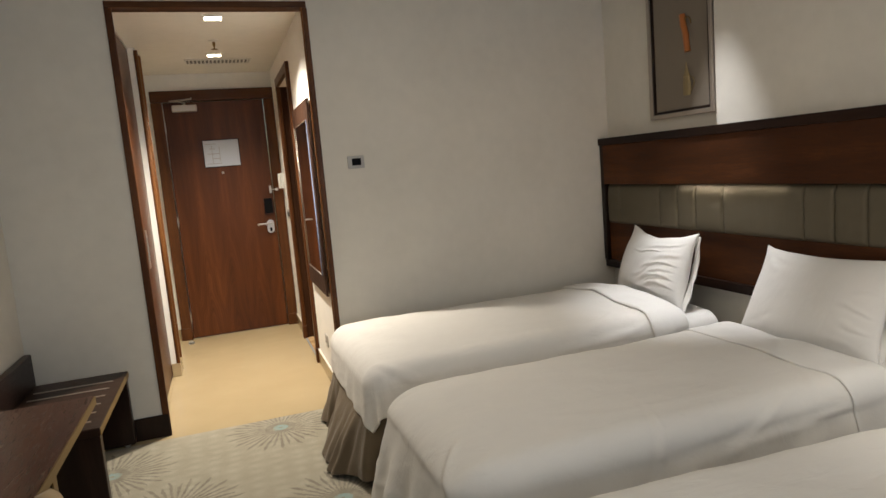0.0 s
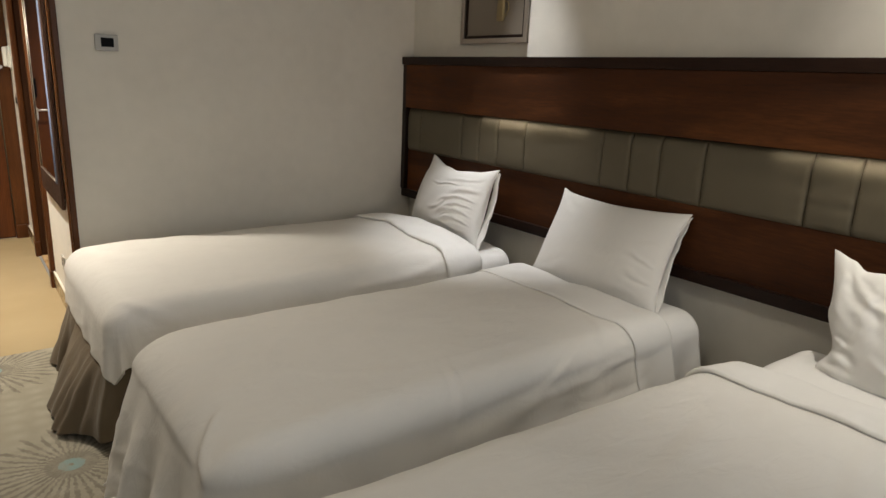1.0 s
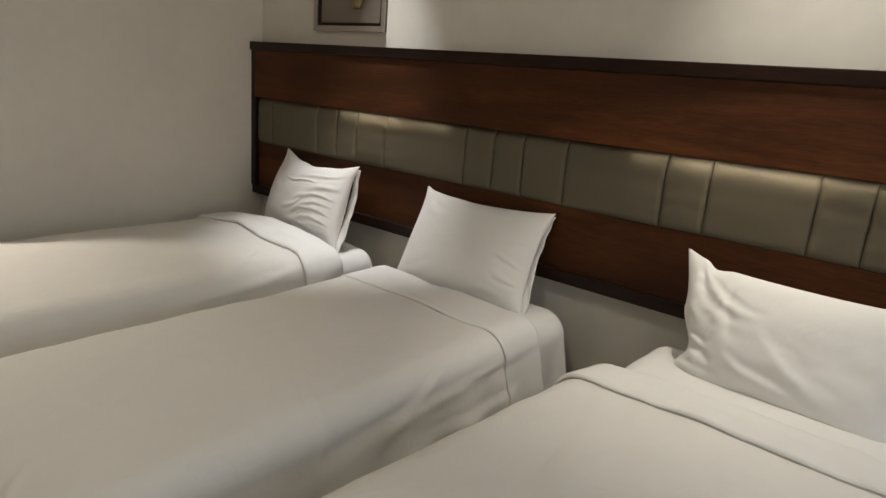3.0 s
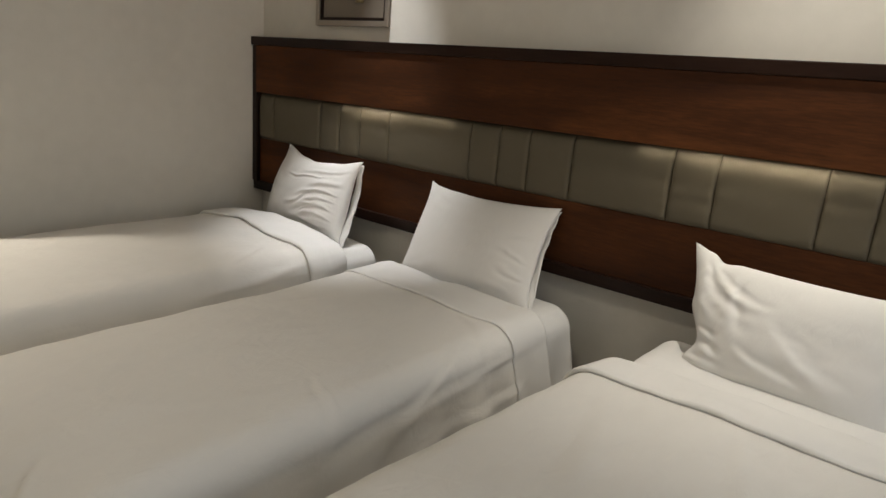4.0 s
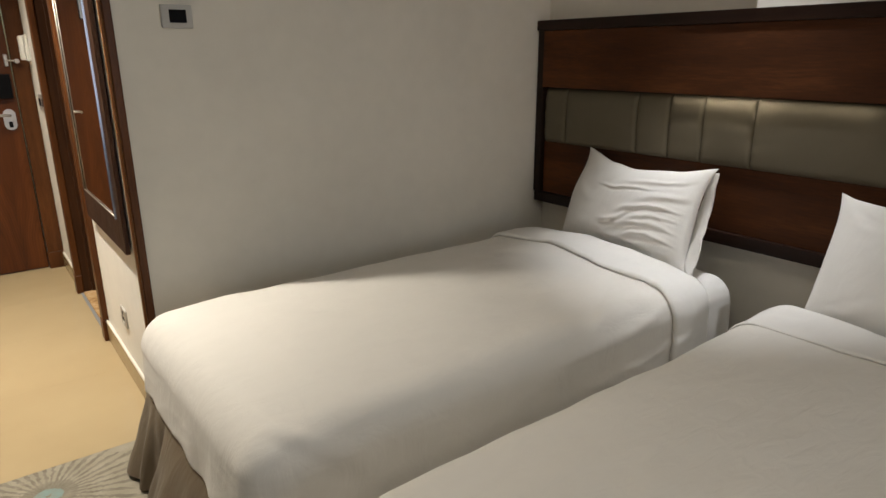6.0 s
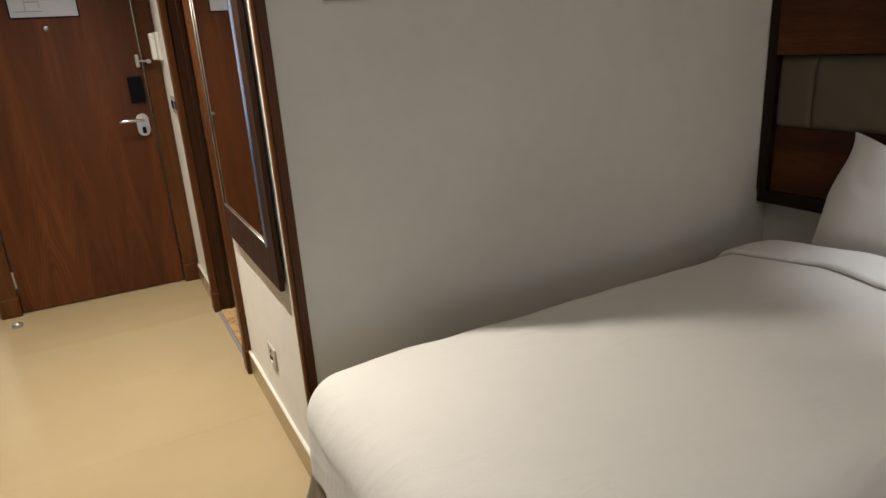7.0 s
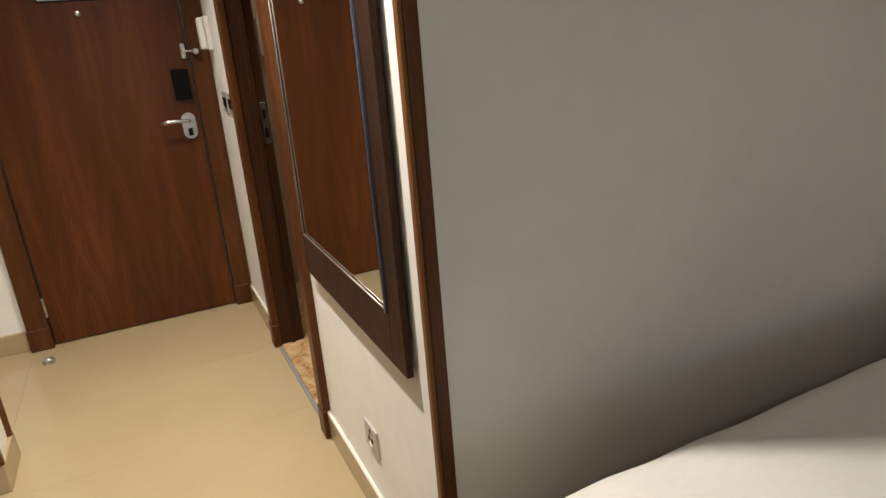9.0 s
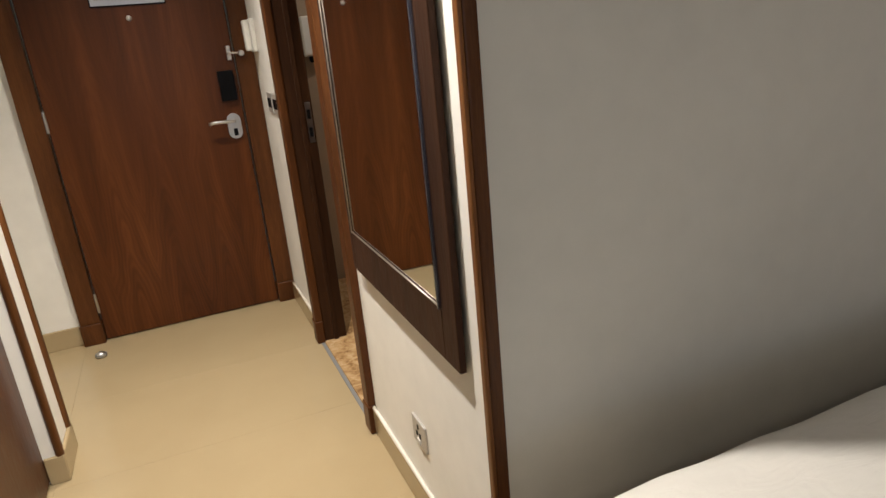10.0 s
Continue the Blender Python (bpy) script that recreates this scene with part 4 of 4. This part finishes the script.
def smooth_line(points, x):
    """A soft curve through a few (place, height) points."""
    for (xa, ya), (xb, yb) in zip(points, points[1:]):
        if x <= xb:
            k = max(0.0, (x - xa) / (xb - xa))
            return ya + (yb - ya) * k * k * (3 - 2 * k)
    return points[-1][1]


def make_pillow(cy, seed, foot, top, width, height, thick, yaw, lean, label, rim, far, folds, ears=0.05, creased=1.0, flap=0.05, slack=0.006):
    """A filled pillow leaning on the headboard: rim shapes its upper edge, far its closed end, folds are creases from point to point of the case, and the other end is open."""
    pw = thing("pillow", (foot[0], cy, foot[1]), label, "pillow", "pillows on the beds")
    up = Vector((top[0] - foot[0], 0, top[1] - foot[1])).normalized()
    face = Vector((-up.z, 0, up.x))
    centre = Vector((foot[0], cy, foot[1])) + up * height / 2
    rot = Matrix.Rotation(radians(yaw), 3, "Z") @ Matrix.Rotation(radians(lean), 3, face)

    def place(u, v, w):
        return centre + rot @ (Vector((0, 1, 0)) * u + up * v + face * w)

    def outline(p, q):
        """Across and up from the middle, for p and q from -1 to 1."""
        ear = 1 + ears * abs(p * q) ** 5
        u = p * width / 2 * (1 - (0.05 if p < 0 else 0.0) * (1 - q * q)) * ear
        v = q * height / 2 * (1 - 0.04 * (1 - p * p)) * ear
        if q > 0:
            v += smooth_line(rim, p) * q ** 2
        if p > 0:
            u += smooth_line(far, q) * p ** 2
        return u, v

    nu, nv = 150, 110
    bm = bmesh.new()
    for sgn in (1, -1):
        vs = []
        for j in range(nv + 1):
            q = math.sin(math.pi / 2 * (-1 + 2 * j / nv))
            row = []
            for i in range(nu + 1):
                p = -1 + 2 * i / nu
                p = 0.5 * p + 0.5 * math.sin(math.pi / 2 * p)
                u, v = outline(p, q)
                body = (max(0, 1 - abs(p) ** 2.6) ** 0.55) * (max(0, 1 - abs(q) ** 2.4) ** 0.55)
                belly = 1 - 0.2 * q
                crs = slack * rnoise(u * 5 + seed, v * 8, seed) + 0.35 * slack * rnoise(u * 14, v * 22 + seed, seed)
                wander = 0.07 * rnoise(p * 2.4, q * 2.4, seed + 3) + 0.025 * rnoise(p * 7, q * 7, seed + 5)
                for p0, q0, p1, q1, deep, wide, bow in folds if sgn > 0 else ():
                    dx, dy = p1 - p0, q1 - q0
                    ln = math.hypot(dx, dy)
                    k = ((p - p0) * dx + (q - q0) * dy) / ln ** 2
                    if -0.05 < k < 1.05:
                        off = ((q - q0) * dx - (p - p0) * dy) / ln - bow * 4 * k * (1 - k) + wander
                        d = off / (wide * (0.55 + 0.9 * k))
                        if abs(d) < 3.5:
                            fade = smooth_line(((-0.05, 0.0), (0.4, 1.0), (0.6, 1.0), (1.05, 0.0)), k)
                            crs += deep * fade * (math.exp(-d * d) - 0.75 * math.exp(-(d + 1.5) ** 2))
                w = sgn * (thick / 2 * body * belly + crs * creased * body ** 0.4)
                row.append(bm.verts.new(place(u, v, w)))
            vs.append(row)
        for j in range(nv):
            for i in range(nu):
                f = (vs[j][i], vs[j][i + 1], vs[j + 1][i + 1], vs[j + 1][i])
                bm.faces.new(f if sgn > 0 else f[::-1])
    bmesh.ops.remove_doubles(bm, verts=list(bm.verts), dist=0.0004)
    bmesh.ops.recalc_face_normals(bm, faces=list(bm.faces))
    part("filling_and_case", bm, LINEN, pw, "", True)
    # open end of the case: a short front lip, a longer back lip, and a slit between them
    rows = []
    n = 56
    for k in range(8):
        d = k / 7
        row = []
        for i in range(n + 1):
            a = 2 * math.pi * i / n
            t = math.sin(a)
            back = 0.5 - 0.5 * math.cos(a)
            reach = (0.012 + (flap - 0.012) * back ** 1.5) * d
            gape = (0.02 + 0.35 * flap - 0.01 * d) * (1 - abs(t) ** 2.5) * (1 + 0.35 * rnoise(a * 1.2, seed, d))
            u = -width / 2 * (0.87 + 0.13 * abs(t) ** 2) - reach * (1 - 0.2 * t) + 0.008 * rnoise(t * 4, seed + 7, back * 3)
            v = t * height / 2 * (0.97 + 0.03 * d * back) + (rim[0][1] * t if t > 0 else 0.0)
            row.append(place(u, v, math.cos(a) * gape * (0.45 if math.cos(a) > 0 else 1.0) - 0.006 + 0.006 * rnoise(t * 5, d * 2, seed)))
        rows.append(row)
    fl = part("case_end", grid(rows), LINEN, pw, "open end of the pillow case", True)
    thicken(fl, 0.003, 0)
    return pw


C1, C2, C3 = 3.44, 2.28, 1.08


def hem_first(a, b, u, v):
    """The hem at the foot hangs lower toward one corner."""
    if a < 0.56:
        a = 0.56 - (0.56 - a) * (0.74 + 0.08 * (1 - v))
    if b < -0.49:
        b = -0.49 - (-0.49 - b) * (0.78 + 0.22 * max(0.0, min(1.0, (a - 0.5) / 0.6)))
    return a, b


def hem_plain(a, b, u, v):
    return a, b + 0.012 * rnoise(a * 3, b * 2) * u


make_bed(C1 + 0.01, 0.475, 3.1, "single bed with white linen and taupe skirt by the wall", 0.17, 0.55)
make_bed(C2, 0.42, 11.7, "single bed with white linen in the middle of three", 0.02)
make_bed(C3, 0.45, 23.9, "single bed with white linen beside the middle bed", 0.02, 0.6, 0.52)
make_duvet(C1, 0.49, 3.1, 0.305, 0.265, 0.24, hem_first, "white cotton duvet spread smooth, its edge turned back", top=0.546, crease=2.06, flap=2.28, r=0.1, lift=0.014, crown=0.045, skew=-0.06, corner=0.8, fold=0.012, x_foot=0.535, pulls=((2.0, -0.5, 1.2, -0.62, 0.006, 0.03), (2.1, -0.62, 1.45, -0.7, 0.006, 0.025), (1.9, -0.35, 1.5, -0.6, 0.004, 0.025), (0.62, -0.42, 0.95, -0.7, 0.006, 0.03), (0.6, 0.3, 0.85, -0.1, 0.003, 0.05)))
make_duvet(C2 + 0.008, 0.438, 11.7, 0.515, 0.47, 0.5, hem_plain, "white cotton duvet hanging in folds to the carpet", top=0.545, r=0.1, x_foot=0.56, foot_flare=0.06, droop=0.012, foot_round=1.9, crease=2.03, flap=2.26, crown=0.012, flare=0.2, lift=0.005, fold=0.028, pulls=((1.95, -0.5, 1.1, -0.58, 0.008, 0.022), (1.75, -0.42, 1.35, -0.62, 0.006, 0.018), (1.3, -0.3, 1.18, -0.66, 0.006, 0.016), (2.1, -0.6, 1.5, -0.66, 0.007, 0.022), (0.66, -0.2, 0.42, -0.4, 0.006, 0.025), (2.0, -0.25, 1.85, -0.5, 0.005, 0.02)))
make_duvet(C3 + 0.035, 0.475, 23.9, 0.48, 0.36, 0.4, hem_plain, "white cotton duvet with a wide turned-back edge", r=0.095, x_foot=0.51, top=0.538, crease=1.95, flap=2.12, crown=0.02, lift=0.012, shear=0.075, pulls=((1.9, 0.3, 1.2, 0.05, 0.003, 0.03), (1.85, -0.05, 1.3, -0.3, 0.004, 0.03), (1.8, 0.42, 1.1, 0.5, 0.004, 0.03)))
tip = bmesh.new()
bmesh.ops.create_icosphere(tip, subdivisions=4, radius=1.0)
for v in tip.verts:
    c = v.co.copy()
    k = 1 + 0.35 * rnoise(c.x * 1.6, c.y * 1.6, c.z * 1.6) + 0.14 * rnoise(c.x * 5, c.y * 5, c.z * 5)
    v.co = Vector((0.495 + 0.055 * c.x * k, 2.545 + 0.075 * c.y * k + 0.02 * c.x, max(0.003, 0.032 + 0.035 * c.z * k)))
trail = thing("sheet_corner", (0.495, 2.545, 0), "crumpled white sheet corner trailing on the carpet", "bed sheet")
part("cloth", tip, LINEN, trail, "", True)
# creases in a pillow case: from and to (across, up), depth, width and bow
FOLDS_END = (
    (-0.6, 0.52, 0.5, 0.42, 0.008, 0.028, -0.03), (-1.0, 0.38, -0.2, 0.2, 0.008, 0.08, 0.08), (-0.98, 0.12, 0.05, -0.12, 0.01, 0.04, 0.1), (-0.97, -0.05, -0.1, -0.3, 0.008, 0.035, 0.09), (-0.6, -0.36, -0.15, -0.5, 0.007, 0.028, 0.05),
    (-0.95, -0.28, 0.1, -0.45, 0.011, 0.06, 0.12), (-0.95, -0.5, -0.1, -0.62, 0.009, 0.05, 0.1),
    (-0.9, -0.72, 0.3, -0.72, 0.008, 0.06, 0.06), (-0.98, 0.8, 0.1, 0.6, 0.006, 0.05, -0.05), (-0.3, 0.05, 0.3, -0.4, 0.008, 0.05, -0.08), (0.85, 0.9, 0.55, -0.1, 0.006, 0.1, 0.1))
FOLDS_FEW = (
    (-0.98, -0.2, -0.45, 0.05, 0.007, 0.05, -0.05), (-0.98, -0.5, -0.5, -0.35, 0.007, 0.05, -0.05), (-0.95, 0.3, -0.5, 0.2, 0.005, 0.06, 0.04),
    (0.95, 0.92, 0.6, 0.45, 0.006, 0.07, 0.03), (0.9, -0.8, 0.3, -0.55, 0.004, 0.08, 0.04), (-0.85, -0.85, -0.2, -0.75, 0.005, 0.07, 0.03))
FOLDS_CORNER = (
    (0.93, 0.9, 0.7, -0.1, 0.012, 0.07, 0.06), (0.9, 0.85, 0.42, 0.0, 0.012, 0.07, 0.12), (0.82, 0.88, 0.2, 0.25, 0.009, 0.07, 0.16), (0.55, 0.75, 0.5, -0.25, 0.009, 0.06, 0.05),
    (0.98, -0.45, 0.62, -0.75, 0.014, 0.07, -0.05), (0.99, -0.65, 0.55, -0.92, 0.012, 0.06, -0.04), (0.97, -0.2, 0.75, -0.45, 0.01, 0.06, -0.04),
    (0.2, 0.1, -0.7, -0.75, 0.008, 0.1, 0.06), (0.45, -0.3, -0.3, -0.8, 0.007, 0.09, 0.06))
make_pillow(3.45, 1.3, (2.385, 0.5), (2.51, 0.9), 0.68, 0.432, 0.19, -7, 1.2, "creased white pillow propped on the headboard",
            ((-1, -0.006), (-0.5, -0.022), (0.1, -0.036), (0.45, -0.024), (1, 0.008)), ((-1, 0.025), (0.0, 0.025), (1, -0.02)), FOLDS_END, 0.07, 0.85, 0.062)
make_pillow(2.325, 5.2, (2.33, 0.5), (2.54, 0.89), 0.62, 0.43, 0.14, 6, 0, "smooth white pillow leaning on the headboard",
            ((-1, 0.0), (0.1, -0.006), (0.6, 0.0), (0.86, 0.004), (1, 0.014)), ((-1, 0.01), (1, 0.0)), FOLDS_FEW, 0.05, 0.6, 0.035, 0.004)
make_pillow(1.085, 9.4, (2.325, 0.475), (2.48, 0.87), 0.67, 0.415, 0.16, -4, 0, "crumpled white pillow leaning on the headboard",
            ((-1, -0.01), (0.2, -0.012), (0.55, -0.012), (0.72, -0.022), (0.84, 0.0), (1, 0.012)), ((-1, -0.05), (-0.75, -0.05), (-0.45, -0.075), (0.2, -0.02), (1, 0.012)), FOLDS_CORNER, 0.06, 0.9, 0.05, 0.008)

# ---- luggage bench ----
be = thing("luggage_bench", (-0.75, 3.66, 0), "dark wooden luggage bench with pale metal strips", "bench")
part("top", box(-1.03, -0.56, 3.235, 4.13, 0.388, 0.425, 0.006, 2), wood("bench veneer", (0.014, 0.006, 0.0035), (0.025, 0.0115, 0.0065), (0.04, 0.019, 0.01), "x"), be)
part("end_panel", box(-1.025, -0.565, 3.24, 3.29, 0.015, 0.388, 0.004), DARK, be)
part("end_panel", box(-1.025, -0.565, 4.08, 4.13, 0.015, 0.388, 0.004), DARK, be)
part("back_rail", box(-1.043, -1.005, 3.235, 4.13, 0.425, 0.6, 0.006, 2), DARKY, be)
part("edge_strip", box(-0.5605, -0.557, 3.235, 4.13, 0.392, 0.421, 0.001), BRASS, be, "worn gilt edge strip")
for k in range(6):
    y = 3.33 + k * 0.125
    part("strip", box(-0.98, -0.61, y, y + 0.014, 0.424, 0.428, 0.001), SILVER, be, "pale metal luggage strip")
for x in (-0.98, -0.61):
    for y in (3.265, 4.105):
        part("foot", lathe((x, y, 0), [(0.014, 0.0), (0.014, 0.016)], 10), CHROME, be)

# ---- desk ----
de = thing("desk", (-0.66, 1.9, 0), "red-brown wooden desk with brass edging and dark panels", "desk")
part("desktop", box(-1.04, -0.45, 1.0, 2.68, 0.69, 0.725, 0.004, 2), DESK, de)
part("edge_strip", box(-0.45, -0.446, 1.0, 2.68, 0.694, 0.722, 0.001), BRASS, de, "brass edge strip")
part("side_panel", box(-1.02, -0.49, 2.2, 2.24, 0, 0.69, 0.003), DARK, de)
part("side_panel", box(-1.02, -0.49, 1.03, 1.07, 0, 0.69, 0.003), DARK, de)
part("edge_strip", box(-0.49, -0.485, 2.2, 2.24, 0, 0.69, 0.001), BRASS, de, "brass edge strip")
part("back_panel", box(-1.03, -1.015, 1.07, 2.2, 0.25, 0.69, 0.002), DARK, de)
part("upstand", box(-1.043, -1.025, 1.0, 2.68, 0.725, 0.84, 0.003), DARK, de)

# ---- desk chair ----
ch = thing("desk_chair", (-0.62, 1.7, 0), "low tan upholstered chair with a rounded back", "chair")
part("seat", box(-0.83, -0.42, 1.5, 1.9, 0.4, 0.48, 0.03, 3), TAN, ch)
rows = []
for j in range(9):
    z = 0.46 + 0.29 * j / 8
    row = []
    for k in range(25):
        a = -0.72 + 1.44 * k / 24
        rr = 0.3 + 0.012 * math.sin(math.pi * j / 8)
        row.append((-0.62 + rr * math.cos(a) * 0.85, 1.7 + rr * math.sin(a), z - 0.03 * abs(math.sin(a)) ** 2 * j / 8))
    rows.append(row)
bk = part("backrest", grid(rows), TAN, ch, "", True)
thicken(bk, 0.035, 0)
for x in (-0.79, -0.47):
    for y in (1.54, 1.86):
        part("leg", lathe((x, y, 0), [(0.012, 0.0), (0.018, 0.42)], 10), DARK, ch)

# ---- floor tiles ----
tiles = tagged(new("floor"), "polished beige porcelain tile floor of the hallway", "tile floor", "", "structure")
part("bed_mortar", box(-1.0, HALL_R, 4.098, 6.62, -0.03, -0.002, 0), material("beige grout", (0.45, 0.35, 0.205), 0.3), tiles, "beige grout between the tiles")
XS, YS = [-1.0, -0.44, HALL_R], [4.098, 4.746, 5.346, 5.946, 6.546, 6.62]
for x0, x1 in zip(XS, XS[1:]):
    for y0, y1 in zip(YS, YS[1:]):
        part("tile", box(x0 + 0.0003, x1 - 0.0003, y0 + 0.0003, y1 - 0.0003, -0.02, 0.0, 0.0002), TILE, tiles)
